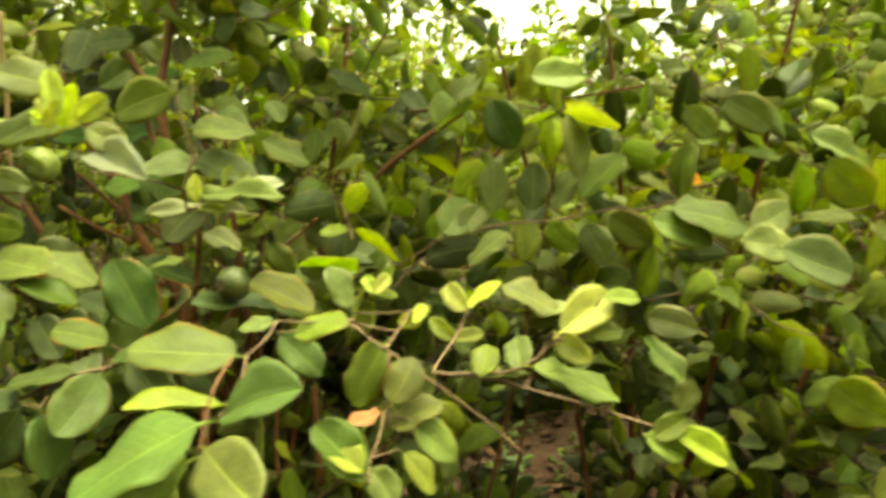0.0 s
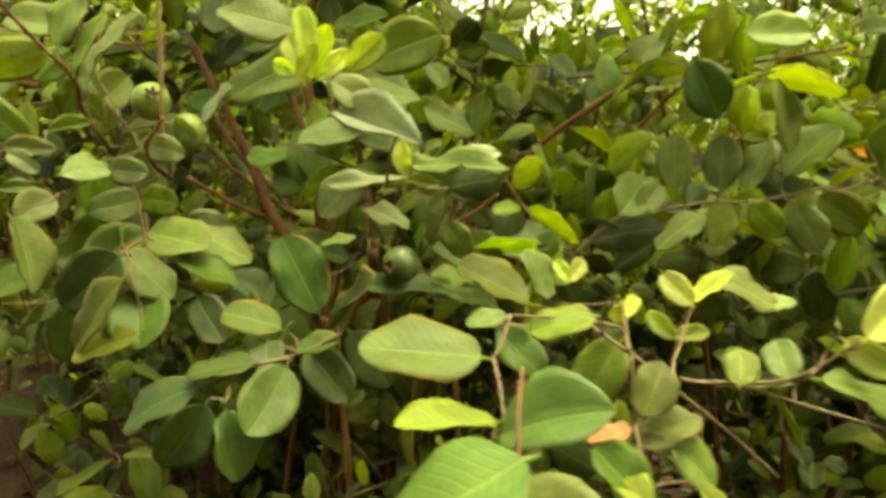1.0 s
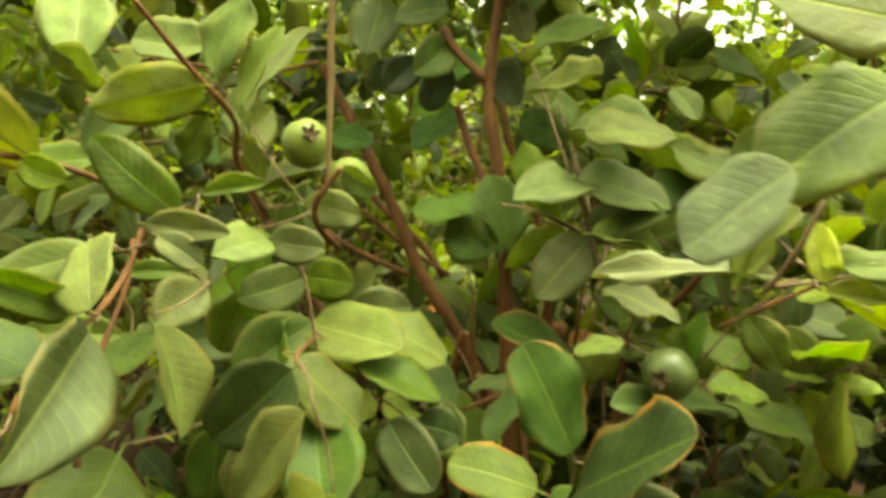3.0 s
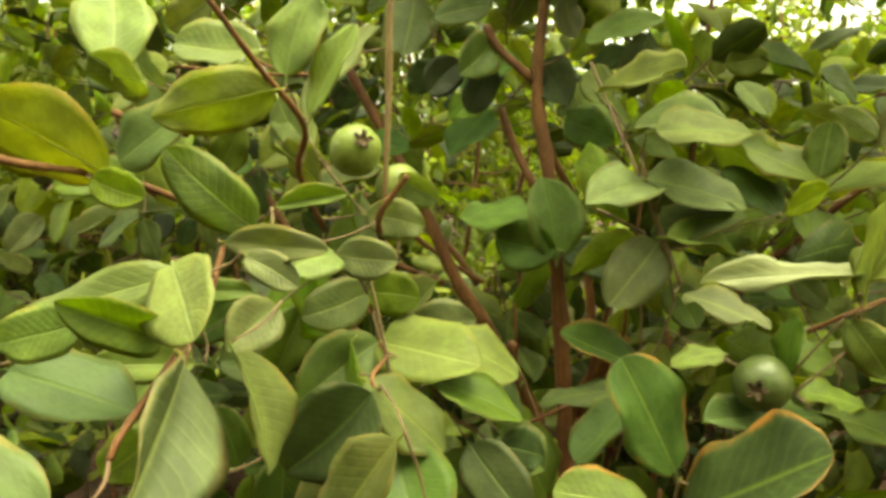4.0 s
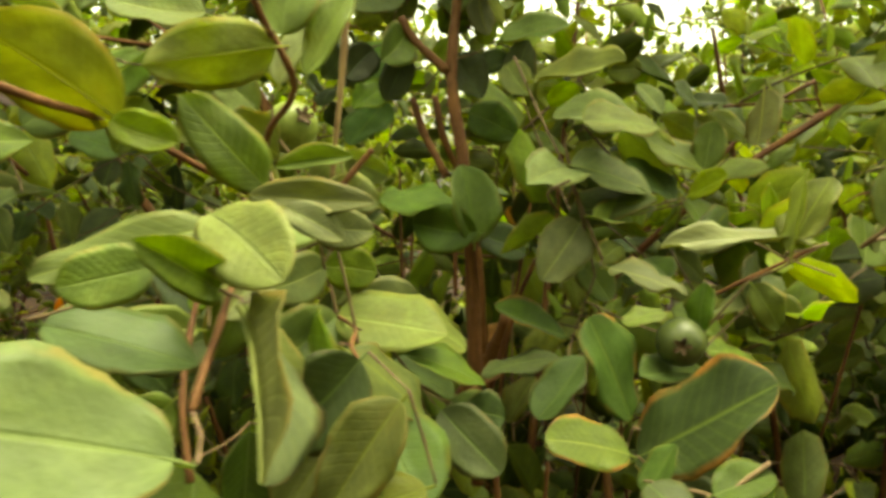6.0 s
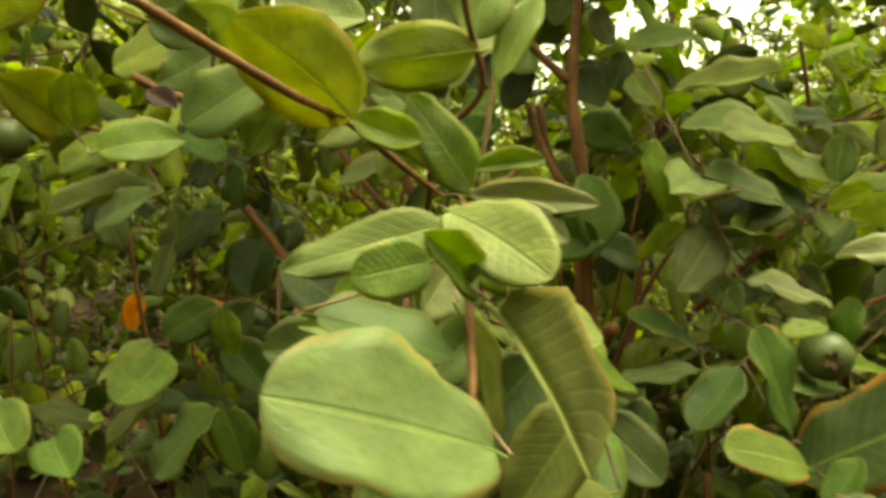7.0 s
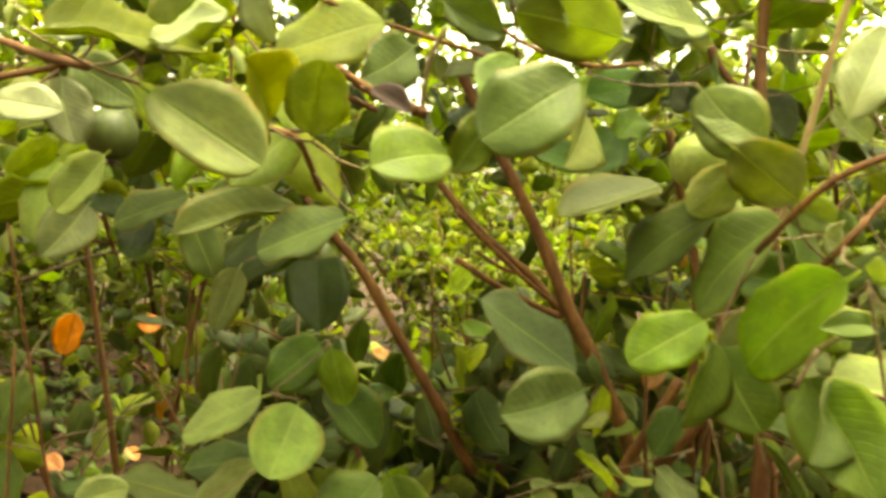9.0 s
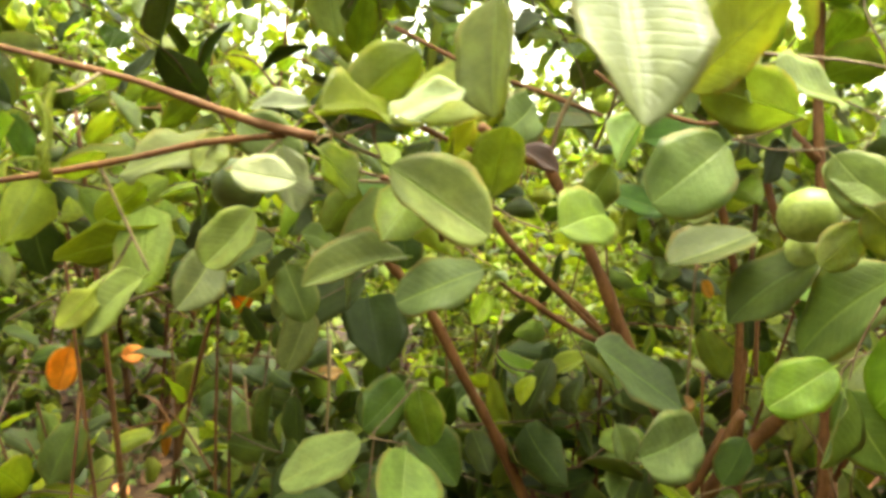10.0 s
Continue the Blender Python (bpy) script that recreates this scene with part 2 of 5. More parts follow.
def blade(shape, across=8, along=16, thick=0.004, stalk=True, full=0.6, seed=0):
    """A leaf one long along y and one wide: two sheets, closed along the rim, and a short stalk. Gives verts, faces, uvs and material numbers."""
    rng = random.Random(len(shape) * 31 + ord(shape[0]) + 977 * seed)
    fold, droop, cup, wave = {
        "flat": (0.16, 0.06, 0.00, 0.030), "cup": (0.26, -0.08, 0.08, 0.030), "droop": (0.20, 0.24, -0.02, 0.040),
        "fold": (0.46, 0.10, 0.00, 0.035), "wave": (0.18, 0.08, -0.02, 0.065), "arch": (0.14, 0.20, -0.06, 0.045), "blunt": (0.15, 0.07, 0.01, 0.040)}[shape]
    point = {"flat": 1.0, "cup": 0.9, "droop": 1.4, "fold": 1.2, "wave": 1.3, "arch": 1.0, "blunt": 0.8}[shape] * full
    broad, twist, lean = rng.uniform(0.42, 0.56), rng.uniform(-.16, .16), rng.uniform(-.05, .05)
    ruffle = [(rng.uniform(7, 13), rng.uniform(0, 6.28), rng.uniform(15, 27), rng.uniform(0, 6.28)) for _ in range(2)]
    tilt = [1 + rng.uniform(-.4, .4) for _ in range(2)]
    top, uv = [], []
    for j in range(along + 1):
        v = 0.5 - 0.5 * math.cos(math.pi * j / along)
        u = (broad - v) / broad if v < broad else (v - broad) / (1 - broad)
        half = 0.5 * (1 - u ** 2.25) ** (0.56 if v < broad else point) if 0 < j < along else 0.012
        for i in range(across + 1):
            s = 2 * i / across - 1
            k1, p1, k2, p2 = ruffle[s > 0]
            edge = abs(s)
            half2 = half * (1 + edge ** 3 * (0.035 * math.sin(k1 * v + p2) + 0.018 * math.sin(k2 * 1.6 * v + p1)))
            z = fold * tilt[s > 0] * half * (edge - 0.28 * edge * edge) - droop * v * v + droop * 0.35 * v + cup * (s * half * 2) ** 2 * 0.5
            z += wave * min(1, 4 * half) * edge ** 2 * (math.sin(k1 * v + p1) + 0.35 * math.sin(k2 * v + p2))
            z += s * half * twist * (v - 0.3)
            top.append((s * half2 + lean * math.sin(math.pi * v), v, z))
            uv.append(((s + 1) / 2, v))
    n = len(top)
    verts = top + [(x, y, z - thick) for x, y, z in top]
    uvs, faces, index, w = uv + uv, [], [], across + 1
    for j in range(along):
        for i in range(across):
            a = j * w + i
            faces.append((a, a + 1, a + w + 1, a + w))
            faces.append((n + a, n + a + w, n + a + w + 1, n + a + 1))
            index += [0, 1]
        a, b = j * w, j * w + across
        faces += [(a, a + w, n + a + w, n + a), (b + w, b, n + b, n + b + w)]
        index += [1, 1]
    if stalk:
        k, mid = len(verts), across // 2
        rib = [top[j * w + mid] for j in (0, along // 3, along * 2 // 3, along - 1)]
        line = [(0.0, -0.10, -0.030, 0.014)] + [(x, y, z - 0.010, r) for (x, y, z), r in zip(rib, (0.020, 0.014, 0.010, 0.005))]
        for x, y, z, r in line:
            for a in range(5):
                verts.append((x + r * math.cos(a * 1.2566), y, z + r * math.sin(a * 1.2566)))
                uvs.append((0.5, 0.4))
        for j in range(len(line) - 1):
            for a in range(5):
                b = (a + 1) % 5
                faces.append((k + 5 * j + a, k + 5 * j + b, k + 5 * j + 5 + b, k + 5 * j + 5 + a))
                index.append(1)
    return verts, faces, uvs, index


BLADES = {}


def leaf(bush, kind, shape, base, tip, facing, width):
    """One leaf of a bush, from its base to its tip, its upper side facing that way."""
    made = (kind, shape, len(STALKS.get(bush.name, ())) % 4)
    if made not in BLADES:
        v, f, u, i = blade(shape, seed=made[2])
        flat_rim = [n % 18 < 16 or n >= 288 for n in range(len(f))]
        BLADES[made] = mesh_from("leaf", v, f, leaf_mats(kind), u, i, flat_rim)
    ob = part("leaf", BLADES[made], bush, LEAF_LABELS.get(kind, ""))
    b, t = Vector(base), Vector(tip)
    y = (t - b).normalized()
    z = Vector(facing)
    z = (z - z.dot(y) * y).normalized()
    x = y.cross(z)
    size = (t - b).length
    turn = Matrix((x, y, z)).transposed().to_4x4()
    ob.matrix_local = bush.matrix_local.inverted() @ Matrix.Translation(b) @ turn @ Matrix.Diagonal((width * 1.1, size, size, 1))
    STALKS.setdefault(bush.name, []).append(b - y * size * 0.1)
    return ob


LEAF_LABELS = {"YY": "young lime-yellow leaf", "R": "withered orange leaf", "RIM": "green leaf with browned rim", "RIMD": "dark leaf with browned rim",
               "DD": "dark leaf, shade put into its colour", "X": "dark brown shrivelled leaf", "O": "olive leaf", "PP": "pale underside showing, gloss put into its colour"}
STALKS, NODES = {}, {}


def glide(points, steps=5):
    """A smooth line through the points."""
    p = [Vector(q) for q in points]
    p = [2 * p[0] - p[1], *p, 2 * p[-1] - p[-2]]
    out = []
    for a, b, c, d in zip(p, p[1:], p[2:], p[3:]):
        for k in range(steps):
            s = k / steps
            out.append(0.5 * (2 * b + (c - a) * s + (2 * a - 5 * b + 4 * c - d) * s * s + (3 * b - a - 3 * c + d) * s ** 3))
    return out + [p[-2]]


def tube(points, r0, r1, sides=7, knots=0.12, seed=0):
    """Verts and faces of a tapering, slightly knotty stick."""
    rng = random.Random(seed)
    verts, faces = [], []
    side = Vector((0.31, 0.87, 0.2))
    for k, p in enumerate(points):
        d = (points[min(k + 1, len(points) - 1)] - points[max(k - 1, 0)]).normalized()
        u = (side - side.dot(d) * d).normalized()
        v = d.cross(u)
        r = (r0 + (r1 - r0) * k / (len(points) - 1)) * (1 + knots * rng.uniform(-1, 1.6))
        for a in range(sides):
            t = a * 2 * math.pi / sides
            verts.append(p + u * r * math.cos(t) + v * r * math.sin(t))
        if k:
            b = (k - 1) * sides
            faces += [(b + a, b + (a + 1) % sides, b + sides + (a + 1) % sides, b + sides + a) for a in range(sides)]
    faces += [tuple(range(sides))[::-1], tuple(range(len(verts) - sides, len(verts)))]
    return verts, faces


def branch(bush, name, r0, r1, points, mat=None):
    """A branch, twig or stick of a bush through the points."""
    line = glide(points)
    verts, faces = tube(line, r0, r1, 8, seed=len(NODES.get(bush.name, ())))
    inv = bush.matrix_local.inverted()
    mat = mat or {"twig": TWIG, "dry_stick": DRY}.get(name, BARK)
    me = mesh_from(name, [inv @ v for v in verts], faces, [mat])
    NODES.setdefault(bush.name, []).extend(line)
    return part(name, me, bush, "pale dry stick" if name == "dry_stick" else "")


def join_stalks(bush):
    """Thin twigs that carry each leaf stalk to the nearest wood behind it."""
    nodes = NODES.setdefault(bush.name, [])
    left = list(STALKS.get(bush.name, ()))
    def cost(s, q):
        return (s - q).length + max(0.0, s.y - q.y) * 3
    near = {}
    for n, s in enumerate(left):
        near[n] = min(((cost(s, q), k) for k, q in enumerate(nodes)), default=(9, None))
    while near:
        n = min(near, key=lambda i: near[i])
        far, k = near.pop(n)
        if far > 0.12:
            continue
        s, q = left[n], nodes[k]
        fresh = [s]
        if (s - q).length > 0.006:
            mid = s.lerp(q, 0.5) + Vector((0, 0.006, -0.04 * (s - q).length))
            fresh = glide((s, mid, q), 4)
            verts, faces = tube(fresh, 0.0007, 0.0012, 6, seed=n)
            inv = bush.matrix_local.inverted()
            part("twig", mesh_from("twig", [inv @ v for v in verts], faces, [TWIG]), bush)
        start = len(nodes)
        nodes.extend(fresh)
        for i in near:
            for j, p in enumerate(fresh):
                c = cost(left[i], p)
                if c < near[i][0]:
                    near[i] = (c, start + j)


class Foliage:
    """Many small leaves on twigs, joined into one mesh."""

    def __init__(self, seed, across=2, along=4):
        self.rng = random.Random(seed)
        self.shapes = []
        for s in ("flat", "cup", "droop", "fold", "wave", "arch"):
            for k in range(2):
                v, f, u, _ = blade(s, across, along, 0.015, False, 0.6, k)
                self.shapes.append((np.array(v), np.array(f), np.array(u)))
        self.v, self.f, self.u, self.i, self.n = [], [], [], [], 0
        self.tv, self.tf, self.tn = [], [], 0

    def leaf(self, at, way, up, size, mat):
        v, f, u = self.rng.choice(self.shapes)
        y = way.normalized()
        z = (up - up.dot(y) * y).normalized()
        x = y.cross(z)
        w = size * self.rng.uniform(0.52, 0.66)
        m = np.array([x * w, y * size, z * size])
        self.v.append(v @ m + np.array(at))
        self.f.append(f + self.n)
        self.u.append(u)
        self.i += [mat] * len(f)
        self.n += len(v)

    def twig(self, a, b, size, shares, gap=0.045, r=0.0016, keep=None):
        """A twig from a to b with pairs of leaves and a tuft at its end."""
        rng = self.rng
        sag = Vector((rng.uniform(-.1, .1), rng.uniform(-.1, .1), rng.uniform(-.12, .04))) * (b - a).length
        line = glide((a, a.lerp(b, 0.5) + sag, b), 3)
        v, f = tube(line, r * 1.5, r * 0.7, 4, 0.05, rng.random())
        self.tv += v
        self.tf += [tuple(k + self.tn for k in q) for q in f]
        self.tn += len(v)
        d = (b - a).normalized()
        count = max(2, int((b - a).length / gap))
        turn = rng.uniform(0, 6.28)
        for k in range(count + 1):
            p = line[min(len(line) - 1, int((0.15 + 0.85 * k / count) * (len(line) - 1)))]
            if keep and not keep(p):
                continue
            turn += 1.571 + rng.uniform(-.3, .3)
            u = d.orthogonal().normalized()
            u.rotate(Matrix.Rotation(turn, 3, d))
            for s in (1, -1):
                if rng.random() < 0.12:
                    continue
                way = u * s + d * rng.uniform(0.25, 0.9) + Vector((0, 0, rng.uniform(-.5, .25)))
                up = Vector((rng.uniform(-.8, .8), rng.uniform(-1.0, .4), rng.uniform(0.15, 1)))
                t = rng.random()
                mat = 0 if t < shares[0] else 1 if t < shares[1] else 2
                self.leaf(p + way.normalized() * 0.008, way, up, size * rng.uniform(0.6, 1.15) * (0.7 if mat == 2 else 1), mat)

    def put(self, parent, mats, twig_mat):
        inv = parent.matrix_local.inverted()
        verts = np.concatenate(self.v)
        shift = np.array(inv.translation)
        faces = np.concatenate(self.f).tolist()
        part("foliage", mesh_from("foliage", verts + shift, faces, mats, np.concatenate(self.u), self.i), parent, kind="stuff")
        if self.tv:
            part("twig_tangle", mesh_from("twig_tangle", [inv @ v for v in self.tv], self.tf, [twig_mat]), parent, kind="stuff")


def globe(radius, squash=1.06, rings=14, sides=22):
    verts, faces = [], []
    for j in range(rings + 1):
        a = math.pi * j / rings
        r = radius * math.sin(a) ** 0.92 if 0 < j < rings else radius * 0.02
        for i in range(sides):
            t = 2 * math.pi * i / sides
            r2 = r * (1 + 0.012 * math.sin(5 * t + 1))
            verts.append((r2 * math.cos(t), r2 * math.sin(t), radius * squash * math.cos(a)))
        if j:
            b = (j - 1) * sides
            faces += [(b + (i + 1) % sides, b + i, b + sides + i, b + sides + (i + 1) % sides) for i in range(sides)]
    faces += [tuple(range(sides)), tuple(range(len(verts) - sides, len(verts)))[::-1]]
    return verts, faces


def fruit(bush, at, radius, mat, axis, label):
    """A round unripe fruit with the dried calyx at its end, pointing along the axis."""
    v, f = globe(radius)
    ob = part("fruit", mesh_from("fruit", v, f, [mat]), bush, label)
    turn = Vector(axis).to_track_quat("Z", "Y").to_matrix().to_4x4()
    ob.matrix_local = bush.matrix_local.inverted() @ Matrix.Translation(at) @ turn
    cv, cf = [], []
    for k in range(5):
        a = k * 1.2566
        u, w = Vector((math.cos(a), math.sin(a), 0)), Vector((-math.sin(a), math.cos(a), 0))
        s = len(cv)
        r = radius
        for off, h in ((0, 0), (0.0015, 0)):
            top = Vector((0, 0, r * 1.055 + off))
            cv += [top + u * r * .10 - w * r * .10, top + u * r * .10 + w * r * .10, top + u * r * .30 + w * r * .09 + Vector((0, 0, r * .16)),
                   top + u * r * .40 + Vector((0, 0, r * .10)), top + u * r * .30 - w * r * .09 + Vector((0, 0, r * .16))]
        cf += [tuple(range(s, s + 5))[::-1], tuple(range(s + 5, s + 10))]
        cf += [(s + i, s + (i + 1) % 5, s + 5 + (i + 1) % 5, s + 5 + i) for i in range(5)]
    s = len(cv)
    for i in range(10):
        a = i * 0.6283
        cv += [Vector((math.cos(a) * radius * .2, math.sin(a) * radius * .2, radius * 1.03)), Vector((math.cos(a) * radius * .13, math.sin(a) * radius * .13, radius * 1.09))]
    cf += [(s + 2 * i, s + 2 * ((i + 1) % 10), s + 2 * ((i + 1) % 10) + 1, s + 2 * i + 1) for i in range(10)] + [tuple(s + 2 * i + 1 for i in range(10))]
    part("calyx", mesh_from("calyx", cv, cf, [CALYX], smooth=False), ob, "dried brown calyx")
    STALKS.setdefault(bush.name, []).append(Vector(at) - Vector(axis).normalized() * radius * 1.05)
    return ob


# ---- ground ----
def ground_height(x, y):
    bank = 0.40 * math.exp(-((x + 1.75) / 0.75) ** 4 - ((y - 2.55) / 0.6) ** 4)
    return bank + 0.05 * noise.noise(Vector((x * 0.7, y * 0.7, 3))) + 0.02 * noise.noise(Vector((x * 3, y * 3, 9)))


lines = sorted({-40, -20, -10, *np.arange(-6, 6.01, 0.12).round(3).tolist(), 10, 20, 40})
depths = sorted({-40, -15, -6, -3, *np.arange(-1, 9.01, 0.12).round(3).tolist(), 14, 25, 60})
gv = [(x, y, ground_height(x, y)) for y in depths for x in lines]
gf = [(j * len(lines) + i, j * len(lines) + i + 1, (j + 1) * len(lines) + i + 1, (j + 1) * len(lines) + i) for j in range(len(depths) - 1) for i in range(len(lines) - 1)]
ground = tagged(new("ground", mesh_from("ground", gv, gf, [SOIL])), "dark brown bare soil under the bushes", "ground", kind="structure")

# fallen leaves and weeds on the ground
rng = random.Random(11)
fallen = Foliage(21)
for n in range(9000):
    y = rng.uniform(-1.5, 6.5)
    x = rng.uniform(-0.8, 0.75) * (abs(y) + 2.2) - 0.6
    a = rng.uniform(0, 6.28)
    fallen.leaf(Vector((x, y, ground_height(x, y) + 0.006)), Vector((math.cos(a), math.sin(a), rng.uniform(-.1, .3))), Vector((rng.uniform(-.5, .5), rng.uniform(-.5, .5), 1)), rng.uniform(0.04, 0.09), 0)
litter = thing("leaf_litter", (0, 0, 0), "brown dead leaves strewn over the soil", "leaf litter", kind="stuff")
fallen.put(litter, [LITTER], DRY)
weeds = Foliage(22)
for n in range(420):
    y = rng.uniform(2.2, 6.5)
    x = rng.uniform(-0.55, 0.45) * (y + 1.5) - 1.2
    p = Vector((x, y, ground_height(x, y)))
    weeds.twig(p, p + Vector((rng.uniform(-.08, .08), rng.uniform(-.08, .08), rng.uniform(.06, .22))), 0.05, (1, 1), 0.03, 0.001)
for n in range(34):
    x, y = rng.uniform(-2.3, -1.15), rng.uniform(1.95, 2.9)
    p = Vector((x, y, ground_height(x, y)))
    weeds.twig(p, p + Vector((rng.uniform(-.08, .08), rng.uniform(-.08, .08), rng.uniform(.05, .14))), 0.05, (1, 1), 0.03, 0.001)
for x, y in ((-1.27, 2.12), (-1.20, 2.16), (-1.33, 2.10), (-1.86, 2.15)):
    p = Vector((x, y, ground_height(x, y)))
    for k in range(3):
        weeds.twig(p, p + Vector((rng.uniform(-.07, .07), rng.uniform(-.07, .07), rng.uniform(.14, .24))), 0.07, (1, 1), 0.035, 0.0012)
weed_patch = thing("weeds", (0, 0, 0), "low green weeds growing between the bushes", "weeds", kind="stuff")
weeds.put(weed_patch, [WEED], TWIG)


# ---- far bushes ----
def far_bush(seed, height, spread, n_stems, n_twigs, size=0.085):
    """A many-stemmed bush: leaning stems, limbs and a ragged crown."""
    rng = random.Random(seed)
    bush = thing("guava_bush", (0, 0, 0), "many-stemmed green guava bush with reddish brown stems", "guava bush", "background bushes")
    fol = Foliage(seed)
    for s in range(n_stems):
        a = 6.28 * s / n_stems + rng.uniform(-.5, .5)
        lean = rng.uniform(0.3, 1.0) * spread * 0.55
        base = Vector((0.10 * math.cos(a), 0.10 * math.sin(a), -0.05))
        top = Vector((lean * math.cos(a), lean * math.sin(a), height * rng.uniform(0.6, 0.9)))
        mid = base.lerp(top, 0.5) + Vector((rng.uniform(-.12, .12), rng.uniform(-.12, .12), 0.05))
        line = glide((base, mid, top), 6)
        v, f = tube(line, rng.uniform(.007, .012), 0.004, 7, seed=seed + s)
        part("stem", mesh_from("stem", v, f, [BARK]), bush)
        for k in range(n_twigs // n_stems):
            h = rng.uniform(0.12, 1.0) ** 0.8
            p = line[min(len(line) - 1, int(h * (len(line) - 1)))]
            b = rng.uniform(0, 6.28)
            out = Vector((math.cos(b), math.sin(b), rng.uniform(-.25, .8))) * rng.uniform(0.2, 0.62) * spread * 0.75
            if k % 4 == 0:
                v, f = tube(glide((p, p + out * 0.5 + Vector((0, 0, -0.03)), p + out), 3), .006, .002, 5, seed=k)
                part("branch", mesh_from("branch", v, f, [BARK]), bush)
            q = p + out * rng.uniform(0.35, 0.8)
            fol.twig(q, q + Vector((rng.uniform(-1, 1), rng.uniform(-1, 1), rng.uniform(-.4, .7))).normalized() * rng.uniform(.18, .36), size, (0.5, 0.66))
    fol.put(bush, [BACK_LEAF, BACK_SHADE, BACK_YOUNG], TWIG)
    return bush


kinds_far = [far_bush(101, 2.5, 1.25, 7, 224), far_bush(202, 2.9, 1.4, 8, 248), far_bush(303, 2.2, 1.2, 6, 198)]
places = []
for row, y in enumerate((3.3, 4.7, 6.3, 8.4)):
    for col in range(-5 - row, 5 + row):
        places.append((col * 1.35 + 0.5 * (row % 2) + rng.uniform(-.25, .25) - 0.2 * row, y + rng.uniform(-.3, .3)))
places += [(1.95, 1.9), (3.1, 2.1), (4.3, 1.8), (-3.4, 2.7), (-4.7, 2.2)]
# unseen bushes behind the camera, added to cut low skylight on the near leaves
places += [(col * 1.5 - 0.6 + rng.uniform(-.2, .2), y + rng.uniform(-.2, .2)) for y in (-1.5, -3.0) for col in range(-3, 5)]
for n, (x, y) in enumerate(places):
    gap = y > 3 and min(abs(x + 0.97 + 0.28 * y), abs(x + 0.98), abs(x - 0.24) + 0.15, abs(x + 0.45 - 0.30 * y)) < 0.42
    m = pose(x, y, ground_height(x, y), 0, 0, rng.uniform(0, 360)) @ Matrix.Scale(rng.uniform(0.88, 1.12) + 0.05 * max(0, min(4, y - 3)) + (0.2 if y < 0 else 0) - (0.28 if gap else 0), 4)
    if n < 3:
        kinds_far[n].matrix_basis = m
    else:
        copy_thing(kinds_far[n % 3], m)

# ---- the three near bushes ----
right_bush = thing("guava_bush", (0.45, 1.75, 0), "dense guava bush with lime-yellow young shoots", "guava bush", "near bushes")
middle_bush = thing("guava_bush", (-0.38, 1.12, 0), "guava bush with reddish trunk and two fruits", "guava bush", "near bushes")
left_bush = thing("guava_bush", (-0.62, 1.45, 0), "open guava bush with bare brown stems and fruit", "guava bush", "near bushes")
bpy.context.view_layer.update()

branch(middle_bush, 'trunk', 0.0050, 0.0098, [(-0.380, 1.150, 1.80), (-0.392, 1.138, 1.60), (-0.401, 1.124, 1.429), (-0.409, 1.101, 1.298), (-0.393, 1.093, 1.190), (-0.385, 1.095, 1.081), (-0.379, 1.096, 0.977), (-0.373, 1.100, 0.782)])
branch(middle_bush, 'branch', 0.0049, 0.0060, [(-0.473, 1.109, 1.376), (-0.457, 1.109, 1.348), (-0.412, 1.101, 1.305)])
branch(middle_bush, 'branch', 0.0049, 0.0060, [(-0.461, 1.132, 1.279), (-0.446, 1.130, 1.235), (-0.416, 1.119, 1.178)])
branch(left_bush, 'branch', 0.0042, 0.0048, [(-0.736, 1.246, 1.106), (-0.662, 1.255, 1.065), (-0.586, 1.267, 1.034)])
branch(left_bush, 'twig', 0.0017, 0.0023, [(-0.713, 1.252, 1.087), (-0.635, 1.263, 1.051), (-0.588, 1.266, 1.033)])
branch(middle_bush, 'dry_stick', 0.0031, 0.0026, [(-0.484, 0.846, 1.385), (-0.493, 0.856, 1.331), (-0.500, 0.867, 1.272), (-0.508, 0.876, 1.213), (-0.515, 0.885, 1.165)])
branch(middle_bush, 'branch', 0.0021, 0.0028, [(-0.524, 0.639, 1.304), (-0.516, 0.680, 1.267), (-0.508, 0.726, 1.229), (-0.545, 0.779, 1.197), (-0.558, 0.843, 1.144)])
branch(middle_bush, 'twig', 0.0011, 0.0015, [(-0.497, 0.798, 1.124), (-0.487, 0.797, 1.087), (-0.478, 0.795, 1.047), (-0.473, 0.794, 1.017)])
branch(middle_bush, 'twig', 0.0015, 0.0011, [(-0.336, 1.021, 1.309), (-0.310, 1.002, 1.246), (-0.281, 0.982, 1.180), (-0.263, 0.977, 1.126), (-0.250, 0.970, 1.068)])
branch(middle_bush, 'branch', 0.0020, 0.0023, [(-0.425, 0.999, 0.908), (-0.386, 1.014, 0.927), (-0.348, 1.029, 0.943)])
branch(middle_bush, 'twig', 0.0015, 0.0020, [(-0.174, 0.700, 0.970), (-0.212, 0.687, 0.949), (-0.250, 0.654, 0.941), (-0.296, 0.638, 0.918)])
branch(middle_bush, 'twig', 0.0015, 0.0017, [(-0.283, 0.983, 1.210), (-0.270, 0.979, 1.157), (-0.245, 0.957, 1.087)])
branch(left_bush, 'branch', 0.0026, 0.0020, [(-0.641, 0.456, 1.224), (-0.634, 0.481, 1.221), (-0.618, 0.527, 1.211), (-0.599, 0.569, 1.200), (-0.581, 0.620, 1.192), (-0.560, 0.661, 1.174), (-0.534, 0.702, 1.153)])
branch(left_bush, 'branch', 0.0018, 0.0021, [(-0.513, 0.631, 1.148), (-0.510, 0.609, 1.117), (-0.506, 0.578, 1.095), (-0.501, 0.530, 1.067), (-0.501, 0.520, 1.056)])
